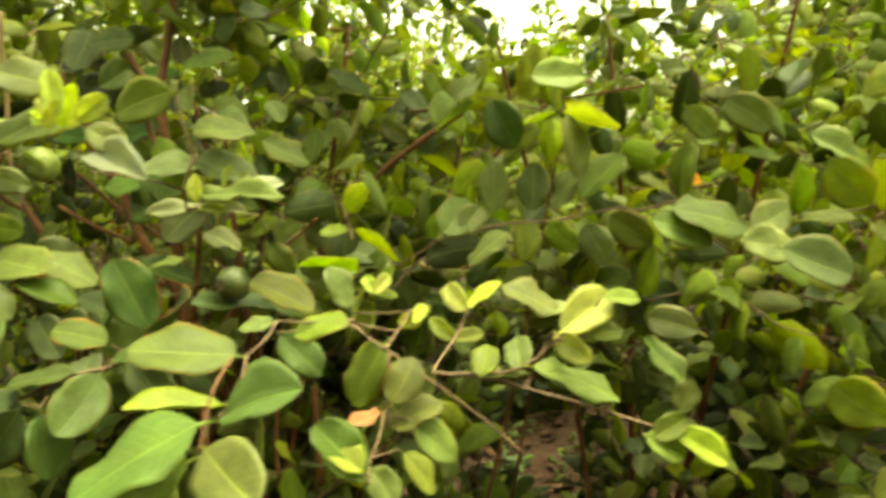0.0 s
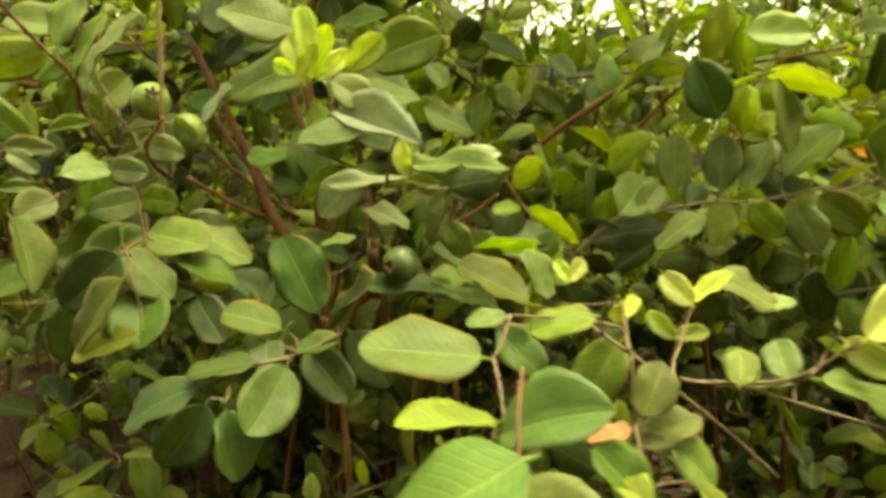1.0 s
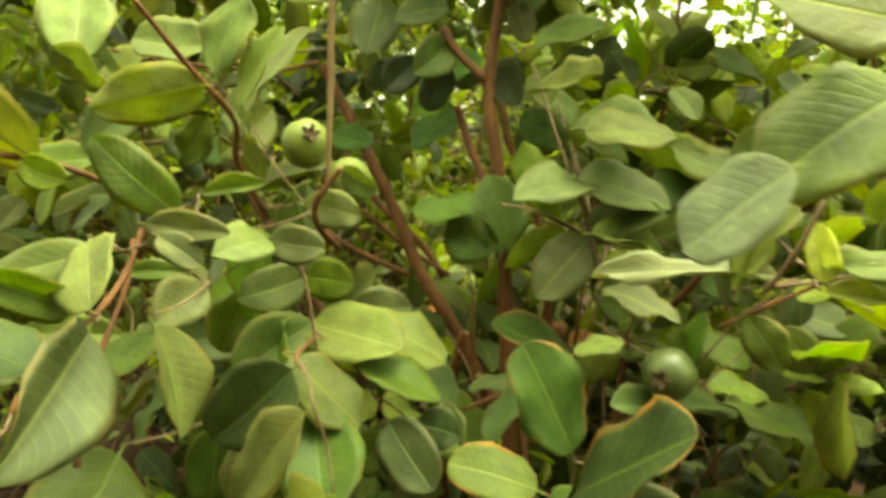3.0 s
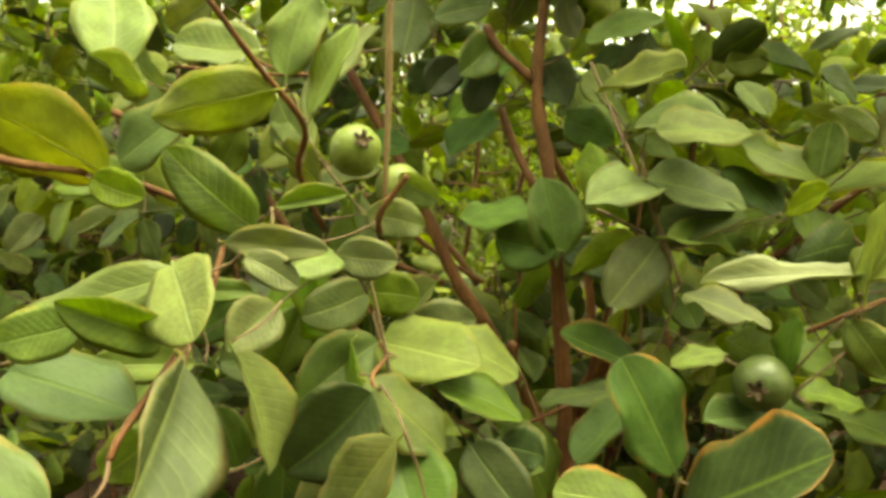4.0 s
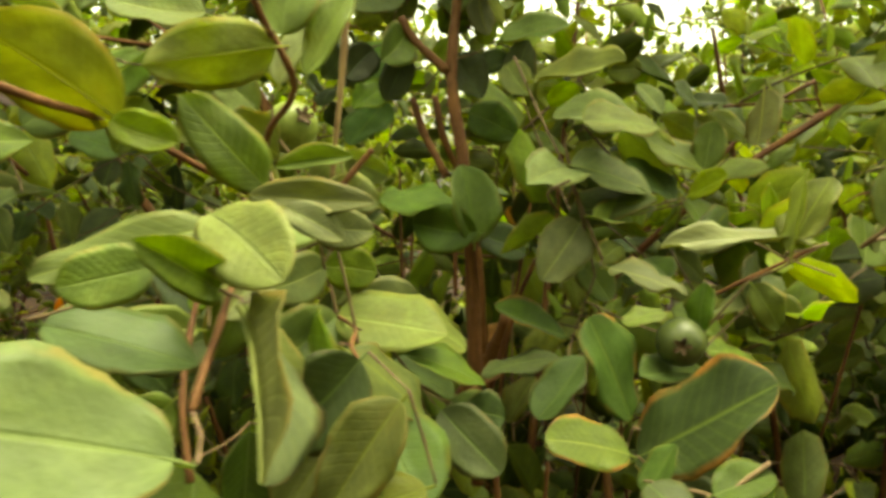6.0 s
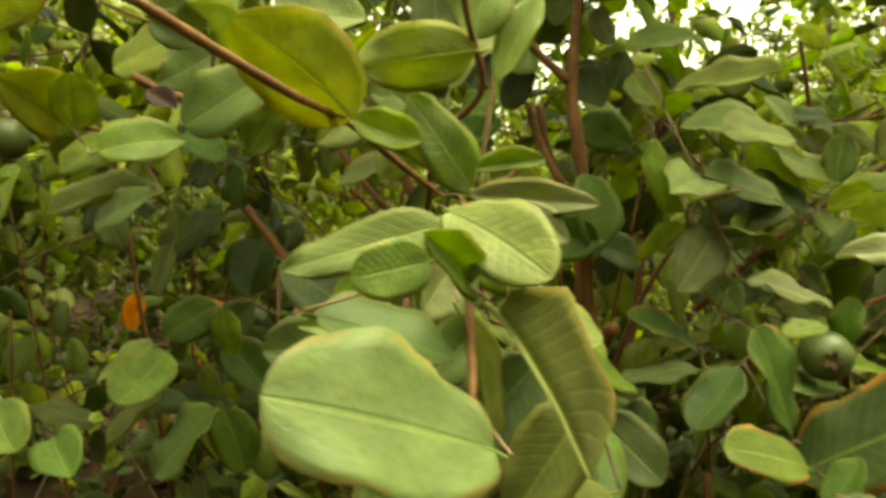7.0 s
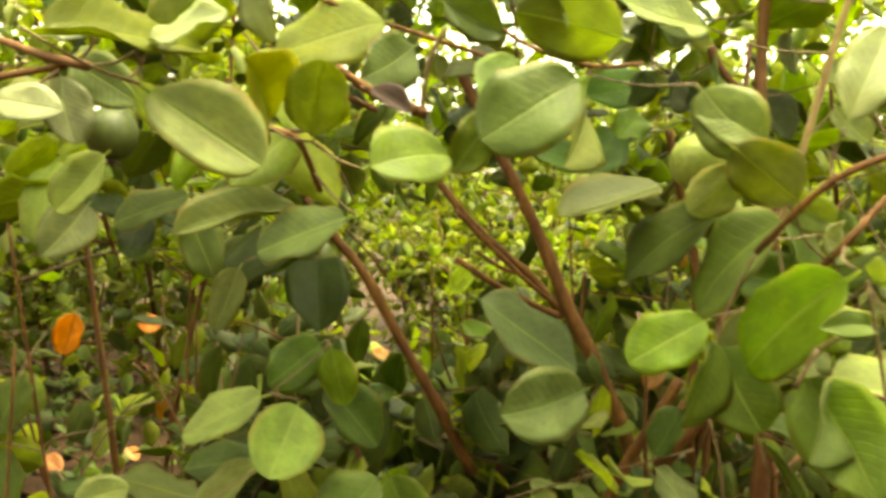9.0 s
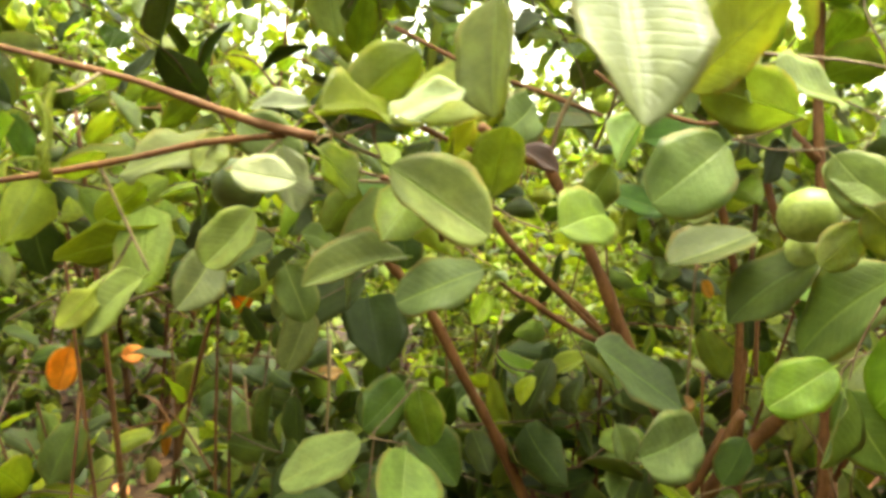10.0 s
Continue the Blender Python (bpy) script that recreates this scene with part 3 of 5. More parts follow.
branch(left_bush, 'twig', 0.0015, 0.0017, [(-0.564, 0.754, 1.084), (-0.573, 0.761, 1.056)])
branch(left_bush, 'branch', 0.0017, 0.0020, [(-0.055, 0.900, 1.105), (-0.076, 0.917, 1.089), (-0.111, 0.933, 1.067), (-0.137, 0.960, 1.045)])
branch(right_bush, 'branch', 0.0042, 0.0056, [(0.329, 1.710, 1.400), (0.208, 1.688, 1.331), (0.071, 1.653, 1.188), (-0.063, 1.632, 1.068)])
branch(right_bush, 'branch', 0.0040, 0.0046, [(0.016, 1.756, 1.288), (-0.007, 1.736, 1.183), (-0.030, 1.717, 1.091)])
branch(right_bush, 'branch', 0.0020, 0.0023, [(0.408, 1.285, 1.326), (0.277, 1.304, 1.309), (0.153, 1.294, 1.300), (-0.015, 1.283, 1.286)])
branch(right_bush, 'twig', 0.0015, 0.0020, [(0.363, 1.126, 1.118), (0.262, 1.088, 1.097), (0.197, 1.083, 1.093), (0.143, 1.089, 1.080)])
branch(right_bush, 'twig', 0.0013, 0.0017, [(0.067, 0.679, 1.006), (0.088, 0.672, 0.994), (0.109, 0.666, 0.983)])
branch(right_bush, 'twig', 0.0013, 0.0017, [(0.109, 0.666, 0.983), (0.112, 0.652, 0.948), (0.115, 0.639, 0.917)])
branch(right_bush, 'twig', 0.0012, 0.0020, [(0.242, 0.725, 0.865), (0.193, 0.708, 0.910), (0.147, 0.691, 0.948), (0.109, 0.666, 0.983)])
branch(right_bush, 'twig', 0.0012, 0.0017, [(0.383, 0.632, 0.930), (0.325, 0.670, 0.934), (0.254, 0.696, 0.943), (0.212, 0.697, 0.952), (0.150, 0.693, 0.957)])
branch(right_bush, 'twig', 0.0011, 0.0013, [(0.167, 0.817, 1.004), (0.160, 0.792, 0.981), (0.147, 0.734, 0.959), (0.148, 0.692, 0.956)])
branch(right_bush, 'branch', 0.0009, 0.0012, [(0.047, 0.459, 1.025), (0.050, 0.428, 1.013), (0.054, 0.406, 0.995), (0.057, 0.394, 0.979)])
branch(right_bush, 'twig', 0.0012, 0.0017, [(-0.096, 0.667, 1.181), (-0.103, 0.663, 1.164), (-0.112, 0.668, 1.142), (-0.123, 0.694, 1.119)])
branch(right_bush, 'twig', 0.0013, 0.0017, [(0.098, 0.810, 0.999), (0.106, 0.665, 0.987)])
branch(right_bush, 'twig', 0.0013, 0.0018, [(0.282, 0.669, 1.009), (0.237, 0.694, 0.965), (0.158, 0.695, 0.955)])
branch(left_bush, 'branch', 0.0072, 0.0112, [(-0.746, 1.281, 1.369), (-0.699, 1.282, 1.287), (-0.660, 1.279, 1.220), (-0.613, 1.274, 1.134), (-0.568, 1.270, 1.039), (-0.506, 1.283, 0.939), (-0.455, 1.293, 0.836), (-0.410, 1.302, 0.711)])
branch(left_bush, 'branch', 0.0053, 0.0058, [(-0.779, 1.392, 1.249), (-0.694, 1.366, 1.151), (-0.601, 1.351, 1.077), (-0.555, 1.343, 1.022)])
branch(left_bush, 'branch', 0.0066, 0.0088, [(-0.939, 1.329, 1.177), (-0.905, 1.323, 1.130), (-0.855, 1.314, 1.075), (-0.795, 1.323, 0.977), (-0.740, 1.332, 0.891), (-0.675, 1.360, 0.779)])
branch(left_bush, 'branch', 0.0043, 0.0052, [(-0.894, 0.944, 1.279), (-0.858, 0.958, 1.262), (-0.821, 0.973, 1.253)])
branch(left_bush, 'branch', 0.0023, 0.0030, [(-0.981, 0.933, 1.226), (-0.939, 0.947, 1.222), (-0.923, 0.975, 1.215), (-0.906, 1.022, 1.176)])
branch(left_bush, 'branch', 0.0020, 0.0023, [(-0.760, 1.010, 1.358), (-0.714, 1.002, 1.329), (-0.651, 0.994, 1.313), (-0.595, 1.007, 1.323)])
branch(left_bush, 'branch', 0.0026, 0.0034, [(-0.466, 0.823, 1.192), (-0.477, 0.824, 1.180), (-0.494, 0.825, 1.158), (-0.501, 0.846, 1.135), (-0.503, 0.886, 1.114)])
branch(left_bush, 'branch', 0.0022, 0.0030, [(-1.317, 0.923, 1.308), (-1.223, 0.872, 1.284), (-1.162, 0.851, 1.271), (-1.111, 0.831, 1.255), (-1.076, 0.815, 1.244), (-1.041, 0.798, 1.236)])
branch(left_bush, 'branch', 0.0020, 0.0024, [(-1.315, 0.930, 1.190), (-1.224, 0.880, 1.205), (-1.163, 0.860, 1.219), (-1.116, 0.842, 1.231), (-1.060, 0.812, 1.238)])
branch(left_bush, 'branch', 0.0056, 0.0060, [(-0.441, 1.274, 1.301), (-0.426, 1.270, 1.236), (-0.395, 1.283, 1.164), (-0.375, 1.288, 1.073), (-0.362, 1.303, 0.900), (-0.341, 1.327, 0.769)])
branch(left_bush, 'branch', 0.0101, 0.0117, [(-0.332, 1.198, 0.984), (-0.355, 1.251, 0.915), (-0.397, 1.277, 0.849), (-0.418, 1.310, 0.777)])
branch(left_bush, 'branch', 0.0037, 0.0042, [(-0.733, 1.302, 1.172), (-0.677, 1.311, 1.122), (-0.599, 1.327, 1.061), (-0.543, 1.337, 1.027)])
branch(left_bush, 'twig', 0.0017, 0.0020, [(-0.964, 1.313, 1.222), (-0.931, 1.317, 1.193), (-0.897, 1.330, 1.160)])
branch(left_bush, 'twig', 0.0012, 0.0013, [(-0.448, 1.066, 0.994), (-0.417, 1.059, 0.950), (-0.395, 1.054, 0.892)])
branch(left_bush, 'branch', 0.0026, 0.0033, [(-0.934, 1.024, 1.287), (-0.895, 1.025, 1.273), (-0.855, 1.026, 1.258)])
branch(left_bush, 'branch', 0.0020, 0.0026, [(-0.968, 1.005, 1.376), (-0.891, 1.006, 1.348), (-0.800, 1.029, 1.333), (-0.717, 1.082, 1.329)])
branch(left_bush, 'branch', 0.0040, 0.0046, [(-0.858, 0.981, 1.277), (-0.842, 0.977, 1.259), (-0.811, 0.972, 1.251)])
branch(left_bush, 'twig', 0.0020, 0.0020, [(-0.802, 0.952, 1.324), (-0.813, 0.963, 1.293), (-0.816, 0.973, 1.253)])
branch(middle_bush, 'branch', 0.0046, 0.0066, [(-0.530, 1.586, 0.822), (-0.519, 1.593, 0.743), (-0.503, 1.608, 0.581)])
branch(middle_bush, 'branch', 0.0026, 0.0040, [(-0.482, 1.633, 0.870), (-0.484, 1.630, 0.734), (-0.483, 1.626, 0.574)])
branch(middle_bush, 'branch', 0.0033, 0.0046, [(-0.622, 1.663, 0.743), (-0.601, 1.660, 0.675), (-0.584, 1.655, 0.560)])
branch(middle_bush, 'branch', 0.0020, 0.0026, [(-0.556, 1.741, 0.896), (-0.531, 1.736, 0.775), (-0.525, 1.730, 0.556)])
branch(middle_bush, 'branch', 0.0020, 0.0026, [(-0.469, 1.233, 1.013), (-0.465, 1.230, 0.900), (-0.454, 1.225, 0.754)])
branch(middle_bush, 'branch', 0.0040, 0.0046, [(-0.622, 1.752, 1.099), (-0.565, 1.746, 1.066), (-0.516, 1.741, 1.057)])
branch(left_bush, 'branch', 0.0020, 0.0026, [(-0.889, 1.578, 1.131), (-0.845, 1.572, 1.091), (-0.811, 1.568, 1.051)])
branch(left_bush, 'branch', 0.0040, 0.0046, [(-0.566, 1.494, 0.806), (-0.553, 1.491, 0.748), (-0.534, 1.486, 0.671)])
branch(left_bush, 'branch', 0.0026, 0.0033, [(-0.492, 1.445, 1.088), (-0.492, 1.442, 1.013), (-0.493, 1.440, 0.957)])
branch(left_bush, 'branch', 0.0020, 0.0026, [(-0.701, 1.717, 0.931), (-0.681, 1.713, 0.875), (-0.662, 1.709, 0.831)])
branch(left_bush, 'branch', 0.0020, 0.0026, [(-1.299, 2.291, 0.796), (-1.311, 2.290, 0.733), (-1.300, 2.287, 0.672)])
branch(left_bush, 'branch', 0.0020, 0.0026, [(-1.198, 2.078, 0.823), (-1.126, 2.066, 0.758), (-1.041, 2.055, 0.722)])
branch(left_bush, 'branch', 0.0017, 0.0021, [(-0.551, 0.661, 1.137), (-0.548, 0.650, 1.104), (-0.547, 0.624, 1.062), (-0.542, 0.603, 1.030), (-0.531, 0.586, 0.995)])
branch(middle_bush, 'twig', 0.0011, 0.0015, [(-0.511, 0.775, 1.131), (-0.509, 0.804, 1.111), (-0.511, 0.832, 1.089), (-0.504, 0.830, 1.067), (-0.499, 0.828, 1.046)])
branch(middle_bush, 'branch', 0.0015, 0.0020, [(-0.499, 0.828, 1.046), (-0.477, 0.792, 1.042), (-0.473, 0.756, 1.034), (-0.463, 0.752, 1.018), (-0.459, 0.757, 0.999), (-0.465, 0.775, 0.935)])
branch(middle_bush, 'branch', 0.0059, 0.0066, [(-0.188, 1.226, 0.771), (-0.180, 1.218, 0.697), (-0.172, 1.216, 0.581)])
branch(middle_bush, 'branch', 0.0033, 0.0040, [(-0.268, 1.253, 0.754), (-0.273, 1.239, 0.657), (-0.264, 1.230, 0.560)])
branch(left_bush, 'branch', 0.0026, 0.0033, [(-0.536, 1.419, 0.967), (-0.537, 1.415, 0.855), (-0.533, 1.417, 0.664)])
branch(left_bush, 'branch', 0.0033, 0.0040, [(-0.551, 1.469, 0.881), (-0.543, 1.464, 0.784), (-0.545, 1.459, 0.647)])
branch(left_bush, 'branch', 0.0030, 0.0033, [(-0.407, 1.206, 1.112), (-0.407, 1.204, 1.066), (-0.406, 1.202, 1.012)])
branch(left_bush, 'branch', 0.0072, 0.0083, [(-0.456, 1.157, 0.973), (-0.476, 1.177, 0.916), (-0.502, 1.208, 0.838), (-0.518, 1.237, 0.756)])
branch(left_bush, 'twig', 0.0015, 0.0017, [(-0.469, 1.057, 0.953), (-0.453, 1.052, 0.895), (-0.446, 1.048, 0.818)])
branch(middle_bush, 'branch', 0.0043, 0.0052, [(0.102, 1.184, 1.273), (0.068, 1.180, 1.252), (-0.029, 1.189, 1.186), (-0.086, 1.221, 1.132), (-0.138, 1.254, 1.074), (-0.197, 1.284, 0.999)])
branch(middle_bush, 'twig', 0.0012, 0.0016, [(-0.323, 1.094, 1.274), (-0.302, 1.084, 1.221), (-0.281, 1.064, 1.169), (-0.268, 1.033, 1.133), (-0.264, 1.012, 1.120)])

leaf(right_bush, 'BY', 'arch', (0.060, 0.388, 1.001), (-0.007, 0.347, 0.968), (-0.123, -0.473, 0.872), 0.056)
leaf(right_bush, 'BY', 'fold', (0.033, 0.472, 0.977), (0.098, 0.458, 1.008), (-0.451, -0.557, 0.697), 0.048)
leaf(right_bush, 'LM', 'cup', (0.029, 0.472, 0.986), (-0.021, 0.427, 0.990), (0.243, -0.177, 0.954), 0.030)
leaf(right_bush, 'LM', 'flat', (0.052, 0.410, 0.976), (0.104, 0.373, 0.960), (-0.248, -0.662, 0.708), 0.043)
leaf(right_bush, 'LM', 'flat', (0.053, 0.387, 0.977), (0.011, 0.373, 0.949), (-0.187, -0.744, 0.641), 0.034)
leaf(right_bush, 'G', 'flat', (0.003, 0.550, 1.003), (-0.081, 0.521, 1.013), (0.246, -0.437, 0.865), 0.058)
leaf(right_bush, 'G', 'arch', (0.098, 0.691, 0.986), (0.062, 0.675, 0.924), (-0.375, -0.819, 0.434), 0.048)
leaf(right_bush, 'O', 'droop', (0.119, 0.636, 0.941), (0.136, 0.666, 0.982), (0.201, -0.825, 0.528), 0.035)
leaf(right_bush, 'O', 'wave', (0.116, 0.642, 0.914), (0.166, 0.657, 0.940), (-0.280, -0.504, 0.817), 0.038)
leaf(right_bush, 'G', 'droop', (0.142, 0.639, 0.921), (0.185, 0.645, 0.887), (0.538, -0.638, 0.552), 0.036)
leaf(right_bush, 'R', 'wave', (0.111, 0.626, 0.933), (0.077, 0.616, 0.923), (-0.179, -0.335, 0.925), 0.024)
leaf(right_bush, 'BY', 'cup', (0.126, 0.522, 0.914), (0.085, 0.517, 0.957), (0.645, -0.525, 0.555), 0.039)
leaf(right_bush, 'LM', 'fold', (0.125, 0.522, 0.920), (0.091, 0.517, 0.946), (0.589, -0.430, 0.685), 0.028)
leaf(right_bush, 'LM', 'wave', (0.128, 0.535, 0.917), (0.154, 0.515, 0.896), (-0.094, -0.789, 0.607), 0.026)
leaf(right_bush, 'LM', 'flat', (0.155, 0.540, 0.930), (0.181, 0.542, 0.898), (0.724, -0.363, 0.586), 0.027)
leaf(right_bush, 'LM', 'droop', (0.199, 0.689, 0.957), (0.201, 0.720, 0.987), (0.023, -0.699, 0.715), 0.028)
leaf(right_bush, 'LM', 'flat', (0.238, 0.696, 0.965), (0.231, 0.731, 0.991), (-0.214, -0.594, 0.775), 0.029)
leaf(right_bush, 'LM', 'cup', (0.244, 0.713, 0.956), (0.200, 0.702, 0.952), (-0.004, -0.320, 0.947), 0.021)
leaf(right_bush, 'YY', 'cup', (0.280, 0.651, 1.015), (0.323, 0.703, 1.042), (0.391, -0.658, 0.643), 0.036)
leaf(right_bush, 'YY', 'cup', (0.274, 0.684, 1.005), (0.308, 0.657, 0.985), (-0.412, -0.823, 0.390), 0.024)
leaf(right_bush, 'LM', 'cup', (0.320, 0.683, 1.043), (0.352, 0.690, 1.040), (0.199, -0.578, 0.792), 0.021)
leaf(right_bush, 'LM', 'flat', (0.307, 0.675, 1.006), (0.337, 0.683, 1.012), (0.037, -0.678, 0.734), 0.021)
leaf(right_bush, 'G', 'wave', (0.376, 0.865, 0.965), (0.429, 0.871, 0.912), (0.610, -0.581, 0.539), 0.040)
leaf(right_bush, 'LM', 'arch', (0.254, 0.659, 0.978), (0.340, 0.677, 0.953), (0.324, -0.368, 0.872), 0.036)
leaf(right_bush, 'YY', 'cup', (0.166, 0.798, 1.004), (0.138, 0.834, 1.027), (-0.406, -0.698, 0.590), 0.026)
leaf(right_bush, 'YY', 'cup', (0.167, 0.818, 1.003), (0.207, 0.831, 1.032), (-0.399, -0.495, 0.772), 0.025)
leaf(right_bush, 'YY', 'cup', (0.152, 0.810, 0.965), (0.122, 0.806, 0.992), (0.207, -0.974, 0.088), 0.019)
leaf(right_bush, 'YY', 'cup', (0.150, 0.810, 0.968), (0.186, 0.819, 0.972), (0.087, -0.705, 0.704), 0.019)
leaf(right_bush, 'YY', 'cup', (0.104, 0.834, 0.983), (0.082, 0.801, 0.987), (0.823, -0.544, 0.165), 0.020)
leaf(right_bush, 'YY', 'cup', (0.101, 0.809, 0.984), (0.111, 0.834, 1.002), (0.375, -0.635, 0.676), 0.016)
leaf(right_bush, 'YY', 'cup', (0.038, 0.860, 1.010), (0.050, 0.887, 1.032), (0.439, -0.681, 0.586), 0.018)
leaf(right_bush, 'YY', 'cup', (0.036, 0.861, 1.011), (0.019, 0.879, 1.030), (-0.142, -0.783, 0.606), 0.016)
leaf(right_bush, 'G', 'flat', (0.087, 1.077, 1.074), (0.122, 1.144, 1.127), (0.451, -0.691, 0.565), 0.060)
leaf(right_bush, 'P', 'fold', (0.115, 1.098, 1.074), (0.141, 1.133, 1.117), (0.325, -0.816, 0.477), 0.040)
leaf(right_bush, 'G', 'flat', (0.162, 1.153, 1.110), (0.159, 1.162, 1.190), (0.026, -0.993, 0.113), 0.049)
leaf(right_bush, 'G', 'flat', (0.222, 1.149, 1.110), (0.224, 1.159, 1.189), (-0.024, -0.992, 0.125), 0.049)
leaf(right_bush, 'G', 'wave', (0.261, 1.159, 1.113), (0.292, 1.175, 1.184), (-0.570, -0.715, 0.406), 0.051)
leaf(right_bush, 'G', 'cup', (0.301, 1.106, 1.133), (0.366, 1.129, 1.194), (-0.356, -0.683, 0.638), 0.060)
leaf(right_bush, 'P', 'fold', (0.222, 1.094, 1.093), (0.213, 1.084, 1.033), (-0.011, -0.988, 0.156), 0.040)
leaf(right_bush, 'G', 'arch', (0.252, 1.051, 1.096), (0.294, 1.056, 1.054), (0.055, -0.996, -0.063), 0.038)
leaf(right_bush, 'P', 'arch', (0.307, 1.063, 1.091), (0.341, 1.064, 1.032), (-0.050, -0.998, -0.048), 0.046)
leaf(right_bush, 'G', 'droop', (0.345, 1.114, 1.105), (0.415, 1.125, 1.061), (0.095, -0.990, -0.109), 0.052)
leaf(right_bush, 'G', 'flat', (0.406, 1.081, 1.099), (0.498, 1.100, 1.070), (0.320, -0.805, 0.499), 0.064)
leaf(right_bush, 'G', 'arch', (0.436, 1.090, 1.115), (0.553, 1.116, 1.100), (0.233, -0.594, 0.770), 0.078)
leaf(right_bush, 'P', 'arch', (0.193, 1.046, 1.080), (0.133, 1.026, 1.039), (-0.333, -0.572, 0.750), 0.048)
leaf(right_bush, 'D', 'fold', (0.169, 1.027, 1.274), (0.202, 1.027, 1.203), (-0.032, -0.999, -0.005), 0.053)
leaf(right_bush, 'P', 'droop', (-0.011, 1.048, 1.035), (-0.071, 1.036, 1.057), (0.367, -0.654, 0.662), 0.042)
leaf(right_bush, 'P', 'wave', (0.010, 1.052, 1.027), (-0.106, 1.024, 1.024), (0.093, -0.476, 0.875), 0.053)
leaf(right_bush, 'G', 'cup', (-0.116, 1.040, 1.185), (-0.106, 1.048, 1.238), (-0.186, -0.964, 0.192), 0.035)
leaf(right_bush, 'YG', 'flat', (-0.060, 0.489, 1.204), (-0.015, 0.490, 1.221), (-0.047, -0.977, 0.206), 0.033)
leaf(right_bush, 'YY', 'cup', (-0.052, 0.435, 1.193), (-0.034, 0.442, 1.212), (0.461, -0.875, -0.146), 0.015)
leaf(right_bush, 'O', 'cup', (0.013, 0.709, 1.014), (-0.054, 0.696, 1.044), (0.437, -0.431, 0.790), 0.048)
leaf(right_bush, 'G', 'wave', (0.021, 0.804, 1.000), (-0.002, 0.805, 1.053), (0.777, -0.531, 0.340), 0.038)
leaf(right_bush, 'G', 'flat', (0.009, 0.615, 1.020), (-0.023, 0.607, 1.014), (-0.021, -0.522, 0.853), 0.022)
leaf(right_bush, 'G', 'arch', (0.078, 0.632, 1.020), (0.027, 0.619, 1.012), (-0.009, -0.465, 0.885), 0.035)
leaf(right_bush, 'PP', 'fold', (-0.088, 0.500, 1.175), (-0.019, 0.457, 1.157), (-0.235, -0.673, 0.701), 0.029)
leaf(right_bush, 'YG', 'wave', (-0.095, 0.668, 1.139), (-0.001, 0.667, 1.142), (-0.028, -0.596, 0.803), 0.030)
leaf(right_bush, 'PP', 'wave', (-0.052, 0.688, 1.141), (-0.015, 0.698, 1.153), (0.050, -0.813, 0.579), 0.026)
leaf(right_bush, 'YY', 'fold', (-0.096, 0.668, 1.131), (-0.101, 0.670, 1.162), (0.151, -0.985, 0.081), 0.016)
leaf(right_bush, 'YY', 'fold', (-0.095, 0.668, 1.126), (-0.064, 0.668, 1.123), (0.061, -0.755, 0.652), 0.014)
leaf(right_bush, 'P', 'wave', (0.270, 0.939, 0.980), (0.198, 0.927, 1.020), (0.486, -0.472, 0.735), 0.052)
leaf(right_bush, 'P', 'flat', (0.245, 0.933, 0.976), (0.290, 0.946, 0.991), (-0.199, -0.395, 0.897), 0.030)
leaf(right_bush, 'P', 'droop', (0.383, 0.880, 0.988), (0.437, 0.853, 0.980), (-0.418, -0.884, 0.209), 0.040)
leaf(right_bush, 'LM', 'cup', (0.385, 0.635, 0.949), (0.395, 0.640, 0.977), (-0.282, -0.911, 0.301), 0.021)
leaf(right_bush, 'LM', 'cup', (0.363, 0.627, 0.927), (0.392, 0.636, 0.944), (-0.020, -0.872, 0.490), 0.022)
leaf(right_bush, 'YY', 'cup', (0.383, 0.632, 0.932), (0.427, 0.639, 0.904), (0.420, -0.788, 0.450), 0.027)
leaf(right_bush, 'LM', 'cup', (0.356, 0.625, 0.929), (0.389, 0.631, 0.909), (0.458, -0.708, 0.538), 0.025)
leaf(right_bush, 'D', 'wave', (-0.008, 0.670, 0.994), (0.035, 0.676, 0.953), (0.547, -0.680, 0.488), 0.039)
leaf(right_bush, 'P', 'cup', (0.227, 1.002, 1.304), (0.299, 1.019, 1.302), (0.215, -0.863, 0.456), 0.049)
leaf(right_bush, 'R', 'cup', (0.534, 1.432, 1.160), (0.457, 1.415, 1.172), (0.248, -0.607, 0.755), 0.050)
leaf(right_bush, 'YY', 'cup', (0.311, 1.319, 1.187), (0.254, 1.344, 1.223), (-0.337, -0.934, 0.118), 0.036)
leaf(right_bush, 'YY', 'cup', (0.309, 1.320, 1.191), (0.325, 1.360, 1.233), (0.137, -0.744, 0.654), 0.030)
leaf(right_bush, 'YY', 'cup', (0.043, 1.520, 1.274), (0.012, 1.559, 1.311), (-0.371, -0.779, 0.505), 0.031)
leaf(right_bush, 'Y', 'droop', (0.044, 1.551, 1.270), (0.065, 1.533, 1.251), (0.754, 0.600, 0.265), 0.022)
leaf(right_bush, 'O', 'droop', (-0.039, 1.308, 1.240), (-0.088, 1.333, 1.280), (0.618, 0.725, 0.304), 0.044)
leaf(right_bush, 'G', 'droop', (0.615, 0.984, 1.184), (0.668, 0.988, 1.125), (-0.161, -0.963, -0.216), 0.056)
leaf(right_bush, 'G', 'droop', (0.529, 0.692, 0.966), (0.586, 0.699, 0.929), (0.102, -0.994, -0.032), 0.046)
leaf(right_bush, 'P', 'wave', (0.517, 1.007, 1.077), (0.594, 1.020, 1.061), (0.234, -0.872, 0.431), 0.052)
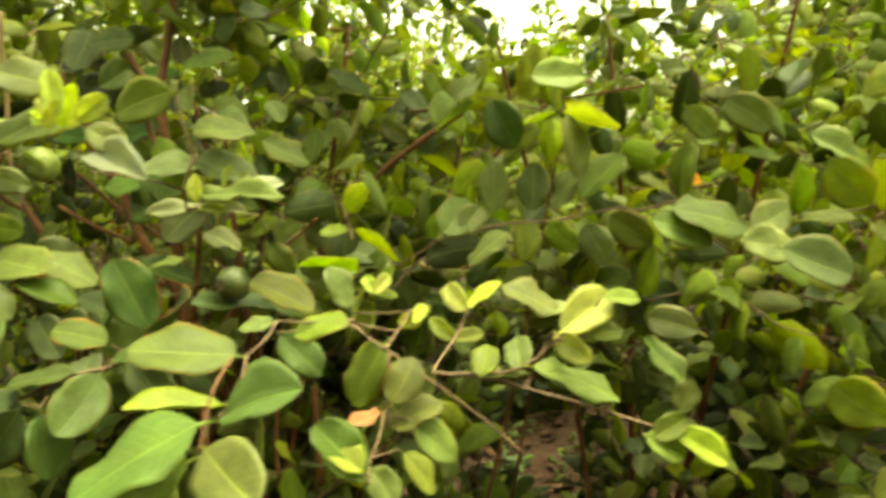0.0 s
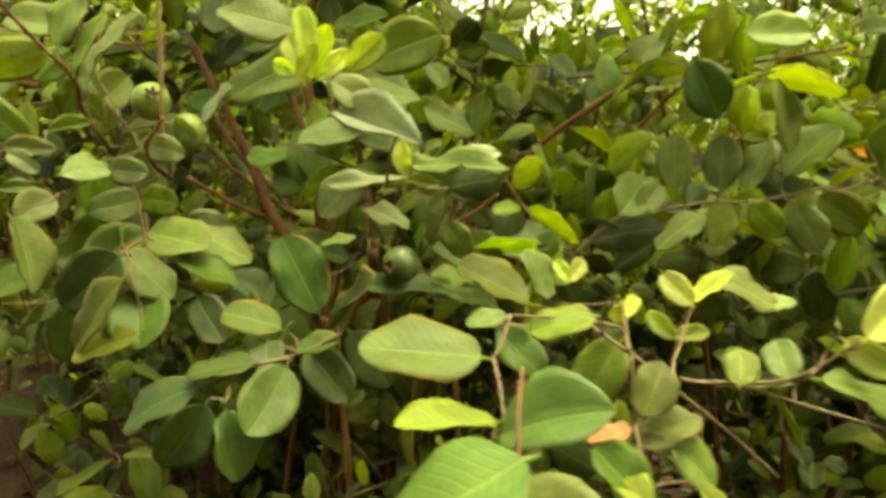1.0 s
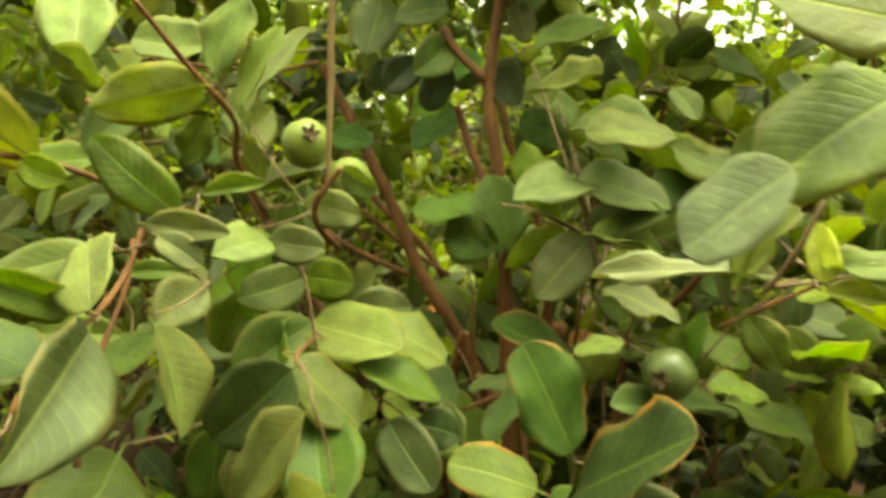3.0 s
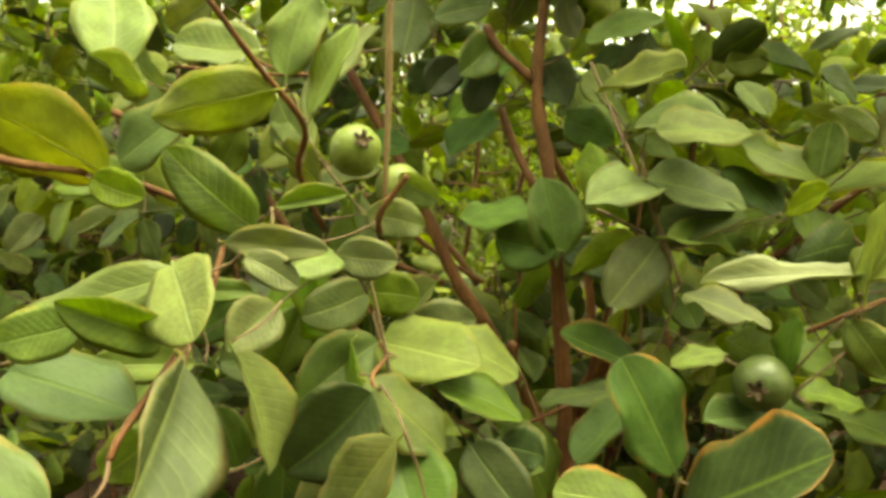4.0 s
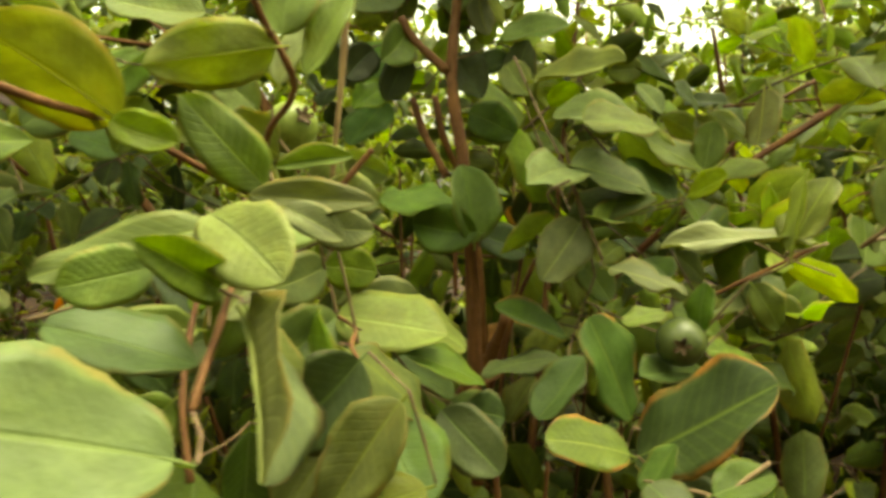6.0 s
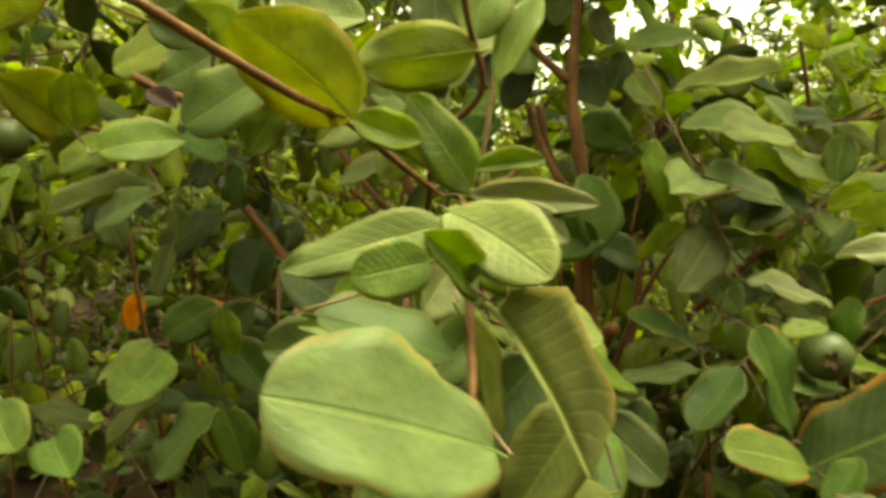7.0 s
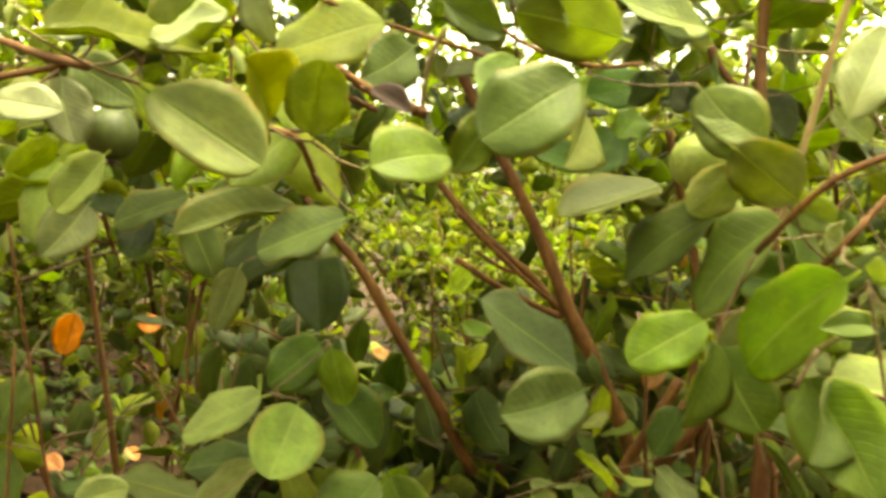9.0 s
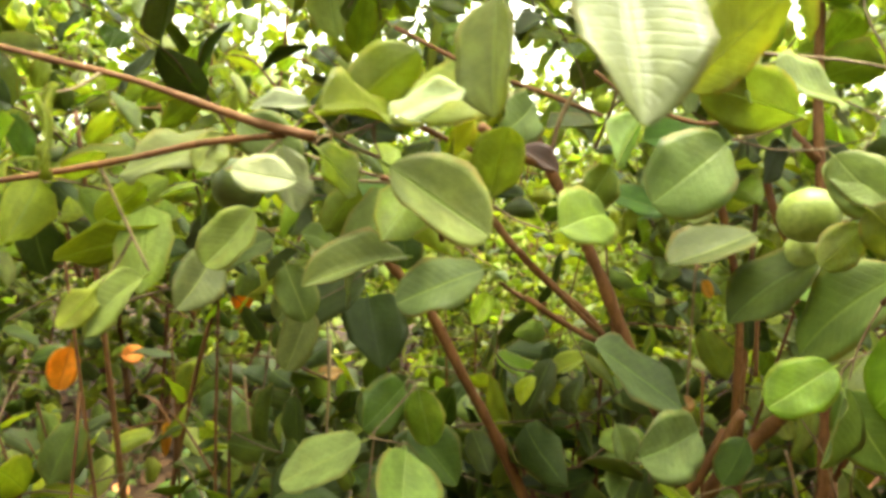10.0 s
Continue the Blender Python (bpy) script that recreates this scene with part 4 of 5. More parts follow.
leaf(right_bush, 'G', 'cup', (0.556, 0.962, 1.070), (0.641, 0.974, 1.033), (0.332, -0.809, 0.485), 0.061)
leaf(right_bush, 'G', 'fold', (0.622, 1.091, 1.224), (0.693, 1.101, 1.190), (0.350, -0.796, 0.493), 0.051)
leaf(right_bush, 'P', 'flat', (0.446, 1.062, 1.263), (0.486, 1.065, 1.222), (-0.089, -0.982, -0.167), 0.037)
leaf(right_bush, 'G', 'flat', (0.597, 1.091, 1.120), (0.541, 1.049, 1.093), (0.403, -0.809, 0.427), 0.049)
leaf(right_bush, 'G', 'flat', (0.517, 1.145, 1.282), (0.575, 1.117, 1.236), (-0.411, -0.911, 0.048), 0.051)
leaf(right_bush, 'YY', 'cup', (-0.091, 0.458, 1.190), (-0.108, 0.474, 1.219), (-0.119, -0.899, 0.422), 0.014)
leaf(right_bush, 'YY', 'cup', (-0.088, 0.463, 1.192), (-0.079, 0.470, 1.224), (0.216, -0.967, 0.133), 0.013)
leaf(right_bush, 'YY', 'cup', (-0.089, 0.458, 1.198), (-0.094, 0.461, 1.234), (0.746, -0.649, 0.149), 0.015)
leaf(right_bush, 'YY', 'cup', (-0.085, 0.464, 1.191), (-0.070, 0.481, 1.210), (0.515, -0.797, 0.314), 0.011)
leaf(right_bush, 'P', 'flat', (-0.087, 0.490, 1.194), (-0.058, 0.497, 1.178), (0.392, -0.853, 0.346), 0.022)
leaf(right_bush, 'YY', 'cup', (-0.088, 0.447, 1.191), (-0.079, 0.452, 1.210), (0.272, -0.955, 0.117), 0.009)
leaf(right_bush, 'YY', 'cup', (-0.091, 0.453, 1.195), (-0.113, 0.466, 1.201), (-0.492, -0.868, 0.062), 0.010)

# many low leaves carry darker kinds, partly shade put into their colour
leaf(middle_bush, 'D', 'cup', (-0.228, 0.734, 0.940), (-0.182, 0.739, 0.887), (0.441, -0.843, 0.307), 0.045)
leaf(middle_bush, 'D', 'cup', (-0.213, 0.658, 0.943), (-0.223, 0.601, 0.895), (0.617, -0.568, 0.545), 0.049)
leaf(middle_bush, 'D', 'fold', (-0.261, 0.598, 0.921), (-0.299, 0.582, 0.862), (0.424, -0.905, -0.024), 0.045)
leaf(middle_bush, 'D', 'fold', (-0.251, 0.614, 0.911), (-0.235, 0.610, 0.845), (0.879, -0.413, 0.239), 0.045)
leaf(middle_bush, 'G', 'droop', (-0.268, 0.957, 1.230), (-0.180, 0.979, 1.236), (0.108, -0.651, 0.752), 0.053)
leaf(middle_bush, 'G', 'wave', (-0.118, 1.039, 1.183), (-0.189, 1.027, 1.223), (0.462, -0.645, 0.609), 0.053)
leaf(middle_bush, 'Y', 'wave', (-0.106, 0.484, 1.225), (-0.159, 0.473, 1.240), (0.322, -0.704, 0.633), 0.037)
leaf(middle_bush, 'YG', 'arch', (-0.102, 0.503, 1.210), (-0.141, 0.458, 1.186), (0.42, -0.60, 0.68), 0.034)
# bent-over tip of the leaf above, added as a separate pale blade
leaf(middle_bush, 'PP', 'flat', (-0.138, 0.454, 1.186), (-0.164, 0.458, 1.164), (-0.25, -0.62, 0.74), 0.030)
leaf(middle_bush, 'D', 'cup', (-0.216, 0.686, 0.952), (-0.173, 0.699, 0.961), (-0.038, -0.481, 0.876), 0.029)
leaf(middle_bush, 'D', 'flat', (-0.246, 0.656, 0.945), (-0.310, 0.636, 0.935), (-0.040, -0.329, 0.944), 0.035)
leaf(middle_bush, 'D', 'droop', (-0.295, 0.637, 0.921), (-0.373, 0.611, 0.887), (-0.205, -0.499, 0.842), 0.058)
leaf(middle_bush, 'D', 'droop', (-0.256, 0.699, 0.953), (-0.230, 0.657, 0.941), (-0.030, -0.288, 0.957), 0.033)
leaf(middle_bush, 'D', 'flat', (-0.207, 0.803, 0.943), (-0.159, 0.809, 0.882), (0.375, -0.903, 0.210), 0.053)
leaf(middle_bush, 'O', 'droop', (-0.428, 0.695, 1.010), (-0.484, 0.670, 0.937), (-0.274, -0.824, 0.495), 0.052)
leaf(middle_bush, 'O', 'flat', (-0.410, 0.692, 0.950), (-0.478, 0.670, 0.928), (-0.126, -0.496, 0.859), 0.047)
leaf(middle_bush, 'D', 'wave', (-0.403, 0.822, 0.954), (-0.449, 0.805, 0.921), (0.013, -0.895, 0.445), 0.038)
leaf(middle_bush, 'BG', 'wave', (-0.406, 1.083, 1.148), (-0.497, 1.061, 1.148), (0.130, -0.532, 0.837), 0.055)
leaf(middle_bush, 'BG', 'fold', (-0.377, 1.043, 1.110), (-0.457, 1.071, 1.120), (-0.303, -0.941, 0.151), 0.056)
leaf(middle_bush, 'BG', 'fold', (-0.379, 1.054, 1.097), (-0.393, 1.059, 1.191), (0.525, -0.842, 0.121), 0.062)
leaf(middle_bush, 'G', 'arch', (-0.118, 0.885, 1.070), (-0.086, 0.889, 1.027), (0.210, -0.975, 0.077), 0.033)
leaf(middle_bush, 'D', 'arch', (-0.553, 0.642, 0.979), (-0.526, 0.548, 0.938), (0.702, -0.110, 0.704), 0.069)
leaf(middle_bush, 'G', 'fold', (-0.513, 0.639, 1.079), (-0.488, 0.639, 1.002), (0.947, 0.071, 0.312), 0.052)
leaf(middle_bush, 'O', 'wave', (-0.511, 0.691, 1.251), (-0.589, 0.663, 1.235), (-0.374, 0.888, 0.267), 0.043)
leaf(middle_bush, 'G', 'arch', (-0.513, 0.712, 1.264), (-0.500, 0.723, 1.326), (-0.043, -0.980, 0.193), 0.042)
leaf(middle_bush, 'P', 'flat', (-0.496, 0.714, 1.236), (-0.468, 0.731, 1.301), (-0.174, -0.933, 0.315), 0.025)
leaf(middle_bush, 'PP', 'arch', (-0.105, 0.797, 1.116), (-0.229, 0.768, 1.127), (0.191, -0.482, 0.855), 0.020)
leaf(middle_bush, 'Y', 'wave', (-0.132, 0.775, 1.115), (-0.099, 0.788, 1.170), (-0.764, -0.329, 0.555), 0.043)
leaf(middle_bush, 'Y', 'flat', (-0.133, 0.774, 1.108), (-0.120, 0.783, 1.175), (-0.928, -0.304, 0.213), 0.018)
leaf(middle_bush, 'G', 'cup', (-0.348, 1.073, 1.339), (-0.267, 1.095, 1.358), (0.026, -0.716, 0.698), 0.046)
leaf(middle_bush, 'P', 'droop', (-0.535, 0.781, 1.241), (-0.488, 0.800, 1.322), (-0.335, -0.860, 0.386), 0.040)
leaf(middle_bush, 'P', 'fold', (-0.740, 0.786, 1.295), (-0.774, 0.830, 1.379), (0.582, -0.606, 0.542), 0.065)
leaf(middle_bush, 'D', 'arch', (-0.159, 0.905, 1.021), (-0.157, 0.910, 1.069), (-0.873, -0.480, 0.083), 0.032)
leaf(middle_bush, 'G', 'wave', (-0.146, 0.927, 0.999), (-0.091, 0.939, 0.988), (0.268, -0.360, 0.893), 0.036)
leaf(middle_bush, 'D', 'wave', (-0.131, 0.908, 0.988), (-0.054, 0.925, 0.962), (0.363, -0.375, 0.853), 0.040)
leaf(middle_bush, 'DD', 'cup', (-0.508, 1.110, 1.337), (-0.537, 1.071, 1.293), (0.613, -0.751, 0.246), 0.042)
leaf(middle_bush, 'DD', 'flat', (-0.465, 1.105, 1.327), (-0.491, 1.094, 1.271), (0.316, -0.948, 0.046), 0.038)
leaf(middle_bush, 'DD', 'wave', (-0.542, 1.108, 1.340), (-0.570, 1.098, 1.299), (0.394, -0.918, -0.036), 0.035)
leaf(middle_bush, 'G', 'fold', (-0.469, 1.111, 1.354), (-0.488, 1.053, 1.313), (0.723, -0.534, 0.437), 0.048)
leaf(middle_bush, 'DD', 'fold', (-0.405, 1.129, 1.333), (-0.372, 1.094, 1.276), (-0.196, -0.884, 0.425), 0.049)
leaf(middle_bush, 'D', 'arch', (-0.389, 1.183, 1.267), (-0.328, 1.148, 1.235), (-0.418, -0.891, 0.179), 0.050)
leaf(middle_bush, 'D', 'flat', (-0.379, 1.086, 1.107), (-0.314, 1.100, 1.082), (0.344, -0.813, 0.470), 0.046)
leaf(middle_bush, 'P', 'arch', (-0.719, 0.904, 1.382), (-0.764, 0.890, 1.355), (0.446, -0.836, -0.320), 0.035)
leaf(middle_bush, 'G', 'fold', (-0.816, 0.832, 1.308), (-0.769, 0.842, 1.293), (0.210, -0.978, -0.002), 0.032)
leaf(middle_bush, 'G', 'arch', (-0.592, 1.178, 1.435), (-0.582, 1.110, 1.359), (0.407, -0.653, 0.639), 0.067)
leaf(middle_bush, 'G', 'flat', (-0.538, 1.104, 1.391), (-0.471, 1.121, 1.405), (0.151, -0.896, 0.418), 0.046)
leaf(middle_bush, 'O', 'droop', (-0.376, 1.113, 1.402), (-0.367, 1.111, 1.350), (-0.363, 0.927, -0.098), 0.034)
leaf(middle_bush, 'G', 'flat', (-0.195, 1.233, 1.330), (-0.142, 1.247, 1.338), (0.262, -0.959, -0.109), 0.037)
leaf(middle_bush, 'P', 'fold', (-0.062, 1.260, 1.267), (-0.013, 1.269, 1.232), (-0.002, -0.969, -0.247), 0.037)
leaf(middle_bush, 'P', 'flat', (-0.087, 0.925, 1.057), (-0.060, 0.929, 1.017), (-0.079, -0.988, -0.132), 0.034)
leaf(middle_bush, 'G', 'arch', (-0.138, 1.071, 1.084), (-0.097, 1.078, 1.052), (0.362, -0.894, 0.263), 0.034)
leaf(middle_bush, 'D', 'arch', (-0.105, 0.999, 1.003), (-0.158, 0.989, 1.033), (0.476, -0.604, 0.639), 0.040)
leaf(middle_bush, 'D', 'cup', (-0.403, 0.888, 0.950), (-0.351, 0.843, 0.937), (-0.418, -0.667, 0.616), 0.045)
leaf(middle_bush, 'D', 'fold', (-0.465, 0.950, 0.974), (-0.397, 0.963, 0.939), (0.482, -0.415, 0.772), 0.050)
leaf(middle_bush, 'D', 'droop', (-0.380, 0.990, 0.846), (-0.431, 0.988, 0.958), (0.857, -0.344, 0.384), 0.080)
leaf(middle_bush, 'G', 'fold', (-0.499, 0.827, 1.046), (-0.547, 0.767, 1.004), (0.565, -0.728, 0.388), 0.054)
leaf(middle_bush, 'P', 'flat', (-0.499, 0.827, 1.046), (-0.401, 0.811, 1.037), (-0.025, -0.610, 0.792), 0.065)
leaf(middle_bush, 'YG', 'arch', (-0.511, 0.833, 1.089), (-0.465, 0.842, 1.084), (0.222, -0.960, 0.169), 0.038)
leaf(middle_bush, 'P', 'flat', (-0.511, 0.833, 1.089), (-0.547, 0.778, 1.075), (0.758, -0.582, 0.293), 0.041)
leaf(middle_bush, 'P', 'flat', (-0.511, 0.775, 1.129), (-0.459, 0.780, 1.124), (0.123, -0.984, 0.131), 0.032)
leaf(middle_bush, 'P', 'droop', (-0.511, 0.775, 1.129), (-0.520, 0.717, 1.127), (0.713, -0.130, 0.689), 0.038)
leaf(middle_bush, 'P', 'wave', (-0.510, 0.832, 1.159), (-0.465, 0.865, 1.146), (0.586, -0.810, -0.016), 0.035)
leaf(middle_bush, 'D', 'fold', (-0.463, 0.734, 1.029), (-0.525, 0.707, 0.970), (0.248, -0.952, 0.178), 0.062)
leaf(middle_bush, 'O', 'arch', (-0.476, 0.752, 1.033), (-0.411, 0.760, 0.985), (0.586, -0.358, 0.727), 0.052)
leaf(middle_bush, 'D', 'flat', (-0.405, 0.794, 0.973), (-0.355, 0.771, 0.929), (0.012, -0.880, 0.475), 0.046)
leaf(middle_bush, 'D', 'wave', (-0.385, 0.811, 0.968), (-0.349, 0.822, 0.958), (0.348, -0.898, 0.268), 0.037)
leaf(middle_bush, 'D', 'flat', (-0.441, 0.806, 1.020), (-0.367, 0.821, 0.991), (0.398, -0.243, 0.885), 0.050)
leaf(middle_bush, 'P', 'fold', (-0.528, 0.711, 1.097), (-0.540, 0.667, 1.073), (0.734, -0.477, 0.484), 0.036)
leaf(middle_bush, 'P', 'arch', (-0.460, 0.862, 1.046), (-0.381, 0.883, 1.014), (0.430, -0.413, 0.803), 0.057)
leaf(middle_bush, 'P', 'droop', (-0.489, 0.891, 1.053), (-0.431, 0.908, 1.053), (0.282, -0.940, 0.193), 0.041)
leaf(middle_bush, 'D', 'cup', (-0.456, 0.754, 0.988), (-0.413, 0.698, 0.930), (0.327, -0.550, 0.769), 0.062)
leaf(middle_bush, 'O', 'fold', (-0.465, 0.751, 0.988), (-0.524, 0.722, 0.911), (-0.360, -0.752, 0.552), 0.050)
leaf(middle_bush, 'D', 'fold', (-0.557, 0.760, 0.963), (-0.559, 0.750, 0.889), (0.631, -0.772, 0.076), 0.048)
leaf(middle_bush, 'P', 'cup', (-0.617, 0.840, 1.312), (-0.696, 0.821, 1.318), (0.230, -0.784, 0.576), 0.053)
leaf(middle_bush, 'P', 'fold', (-0.655, 0.993, 1.265), (-0.685, 0.937, 1.210), (0.723, -0.642, 0.256), 0.054)
leaf(middle_bush, 'G', 'fold', (-0.584, 0.847, 1.071), (-0.611, 0.834, 1.005), (0.398, -0.917, 0.012), 0.044)
leaf(middle_bush, 'P', 'cup', (-0.318, 0.952, 1.272), (-0.239, 0.879, 1.272), (-0.486, -0.529, 0.695), 0.041)
leaf(middle_bush, 'P', 'cup', (-0.318, 1.038, 1.269), (-0.342, 1.066, 1.307), (-0.306, -0.850, 0.429), 0.035)
leaf(middle_bush, 'P', 'fold', (-0.292, 1.033, 1.240), (-0.204, 0.994, 1.240), (-0.265, -0.592, 0.761), 0.058)
leaf(middle_bush, 'YG', 'flat', (-0.150, 1.048, 1.183), (-0.212, 1.036, 1.230), (0.094, 0.928, 0.361), 0.051)
leaf(middle_bush, 'P', 'droop', (-0.268, 0.997, 1.182), (-0.320, 0.906, 1.178), (0.449, -0.289, 0.846), 0.055)
leaf(middle_bush, 'P', 'droop', (-0.277, 0.980, 1.186), (-0.182, 0.991, 1.168), (0.214, -0.618, 0.757), 0.063)
leaf(middle_bush, 'P', 'flat', (-0.191, 1.056, 1.283), (-0.164, 1.043, 1.249), (0.271, -0.808, 0.523), 0.030)
leaf(middle_bush, 'D', 'arch', (-0.154, 1.022, 1.149), (-0.199, 1.038, 1.202), (0.410, -0.718, 0.562), 0.046)
leaf(middle_bush, 'Y', 'cup', (-0.153, 0.973, 1.154), (-0.123, 0.940, 1.173), (-0.772, -0.446, 0.453), 0.032)
leaf(middle_bush, 'D', 'fold', (-0.120, 1.093, 1.153), (-0.122, 1.018, 1.122), (0.402, -0.360, 0.842), 0.053)
leaf(middle_bush, 'P', 'arch', (-0.265, 0.980, 1.124), (-0.307, 0.933, 1.071), (0.288, -0.819, 0.497), 0.052)
leaf(middle_bush, 'G', 'fold', (-0.257, 0.948, 1.132), (-0.187, 1.018, 1.111), (0.584, -0.372, 0.722), 0.042)
leaf(middle_bush, 'PO', 'flat', (-0.042, 1.066, 1.277), (-0.056, 1.039, 1.211), (0.870, 0.363, -0.333), 0.047)
leaf(middle_bush, 'O', 'wave', (-0.062, 1.070, 1.223), (-0.102, 1.085, 1.253), (0.271, 0.955, -0.116), 0.029)
leaf(middle_bush, 'RIMD', 'blunt', (-0.247, 0.802, 0.967), (-0.282, 0.784, 1.055), (0.756, -0.633, 0.166), 0.063)
leaf(middle_bush, 'RIMD', 'blunt', (-0.242, 0.796, 0.935), (-0.159, 0.735, 1.019), (-0.773, -0.247, 0.584), 0.086)
leaf(middle_bush, 'RIM', 'blunt', (-0.261, 0.737, 0.960), (-0.324, 0.723, 0.977), (0.333, -0.521, 0.786), 0.043)
leaf(middle_bush, 'D', 'cup', (-0.282, 0.830, 1.012), (-0.321, 0.815, 0.959), (-0.618, -0.504, 0.603), 0.044)
leaf(middle_bush, 'RIMD', 'cup', (-0.281, 0.966, 1.003), (-0.359, 0.950, 1.033), (0.402, -0.406, 0.821), 0.055)
leaf(middle_bush, 'D', 'arch', (-0.291, 0.922, 0.989), (-0.371, 0.910, 0.983), (-0.025, -0.324, 0.946), 0.037)
leaf(middle_bush, 'YG', 'arch', (-0.250, 0.818, 1.043), (-0.213, 0.831, 1.057), (-0.219, -0.333, 0.917), 0.027)
leaf(middle_bush, 'P', 'wave', (-0.242, 0.936, 1.080), (-0.171, 0.906, 1.061), (0.062, -0.433, 0.899), 0.036)
leaf(middle_bush, 'G', 'flat', (-0.256, 1.027, 1.075), (-0.228, 0.997, 1.038), (-0.283, -0.836, 0.470), 0.036)
leaf(middle_bush, 'D', 'flat', (-0.117, 0.980, 0.960), (-0.222, 0.864, 0.993), (0.413, -0.113, 0.904), 0.045)
leaf(middle_bush, 'D', 'flat', (-0.255, 0.713, 0.939), (-0.234, 0.717, 0.976), (-0.782, -0.366, 0.505), 0.028)

leaf(left_bush, 'D', 'flat', (-0.575, 0.531, 1.092), (-0.509, 0.545, 1.073), (0.321, -0.371, 0.871), 0.045)
leaf(left_bush, 'Y', 'wave', (-0.548, 0.605, 1.035), (-0.584, 0.593, 1.007), (0.257, -0.965, 0.058), 0.033)
leaf(left_bush, 'GR', 'blunt', (-0.490, 0.476, 1.051), (-0.559, 0.417, 1.087), (0.688, -0.435, 0.580), 0.057)
leaf(left_bush, 'PU', 'fold', (-0.490, 0.562, 1.092), (-0.447, 0.472, 1.047), (0.917, 0.255, 0.306), 0.054)
leaf(left_bush, 'PL', 'arch', (-0.519, 0.601, 1.135), (-0.596, 0.550, 1.115), (0.406, -0.789, 0.461), 0.028)
leaf(left_bush, 'DP', 'flat', (-0.518, 0.590, 1.142), (-0.466, 0.539, 1.114), (-0.248, -0.654, 0.715), 0.042)
leaf(left_bush, 'PL', 'flat', (-0.484, 0.613, 1.145), (-0.451, 0.614, 1.127), (0.213, -0.910, 0.355), 0.019)
leaf(left_bush, 'O', 'flat', (-0.510, 0.629, 1.152), (-0.435, 0.618, 1.149), (-0.132, -0.923, 0.363), 0.021)
leaf(left_bush, 'YG', 'arch', (-0.510, 0.661, 1.157), (-0.541, 0.617, 1.208), (0.687, -0.699, -0.200), 0.035)
leaf(left_bush, 'G', 'fold', (-0.512, 0.693, 1.171), (-0.461, 0.697, 1.180), (0.025, -0.952, 0.305), 0.015)
leaf(left_bush, 'PO', 'flat', (-0.575, 0.604, 1.193), (-0.629, 0.562, 1.238), (-0.225, 0.882, 0.415), 0.054)
leaf(left_bush, 'Y', 'cup', (-0.572, 0.590, 1.191), (-0.535, 0.592, 1.179), (0.145, -0.933, 0.330), 0.021)
leaf(left_bush, 'YG', 'fold', (-0.505, 0.565, 1.105), (-0.520, 0.514, 1.132), (0.908, -0.368, -0.198), 0.024)
leaf(left_bush, 'G', 'blunt', (-0.707, 0.856, 1.268), (-0.783, 0.829, 1.215), (0.052, -0.920, 0.389), 0.063)
leaf(left_bush, 'G', 'droop', (-0.861, 0.824, 1.188), (-0.797, 0.864, 1.210), (0.329, -0.795, 0.509), 0.051)
leaf(left_bush, 'G', 'wave', (-0.745, 0.989, 1.259), (-0.782, 0.987, 1.199), (0.252, -0.961, -0.113), 0.044)
leaf(left_bush, 'P', 'arch', (-0.855, 0.999, 1.338), (-0.954, 0.994, 1.304), (-0.084, -0.934, 0.347), 0.068)
leaf(left_bush, 'G', 'blunt', (-1.075, 1.216, 1.166), (-1.161, 1.213, 1.130), (-0.229, -0.741, 0.631), 0.053)
leaf(left_bush, 'P', 'flat', (-1.024, 1.298, 1.074), (-1.053, 1.295, 0.990), (-0.511, -0.835, 0.204), 0.054)
leaf(left_bush, 'DD', 'flat', (-0.952, 1.319, 1.124), (-1.050, 1.315, 1.054), (-0.369, -0.734, 0.571), 0.078)
leaf(left_bush, 'R', 'droop', (-1.318, 2.070, 0.715), (-1.310, 2.060, 0.635), (0.5, -0.8, 0.2), 0.024)
leaf(left_bush, 'R', 'wave', (-1.655, 2.260, 0.475), (-1.600, 2.235, 0.445), (0.1, -0.6, 0.8), 0.042)
leaf(left_bush, 'R', 'cup', (-1.510, 2.470, 0.430), (-1.468, 2.440, 0.405), (0.3, -0.6, 0.7), 0.035)
leaf(left_bush, 'D', 'cup', (-0.894, 0.733, 0.978), (-0.852, 0.702, 0.949), (0.073, -0.615, 0.785), 0.039)
leaf(left_bush, 'D', 'fold', (-0.848, 0.738, 0.950), (-0.809, 0.700, 0.937), (-0.184, -0.464, 0.866), 0.037)
leaf(left_bush, 'D', 'wave', (-0.835, 1.018, 0.895), (-0.910, 1.013, 0.810), (-0.526, -0.690, 0.497), 0.074)
leaf(left_bush, 'D', 'flat', (-0.822, 1.018, 0.896), (-0.792, 1.017, 0.819), (0.356, -0.922, 0.150), 0.052)
leaf(left_bush, 'D', 'arch', (-0.905, 1.199, 0.994), (-0.952, 1.134, 0.958), (0.647, -0.666, 0.372), 0.057)
leaf(left_bush, 'R', 'cup', (-1.568, 2.194, 0.867), (-1.587, 2.191, 0.762), (-0.117, -0.992, 0.050), 0.069)
leaf(left_bush, 'R', 'wave', (-0.988, 1.813, 0.879), (-0.930, 1.815, 0.893), (-0.175, -0.524, 0.834), 0.039)
leaf(left_bush, 'G', 'cup', (-0.995, 0.771, 1.219), (-0.930, 0.777, 1.178), (0.336, -0.852, 0.401), 0.051)
leaf(left_bush, 'OY', 'fold', (-0.942, 0.898, 1.222), (-0.942, 0.809, 1.251), (0.971, -0.083, -0.224), 0.061)
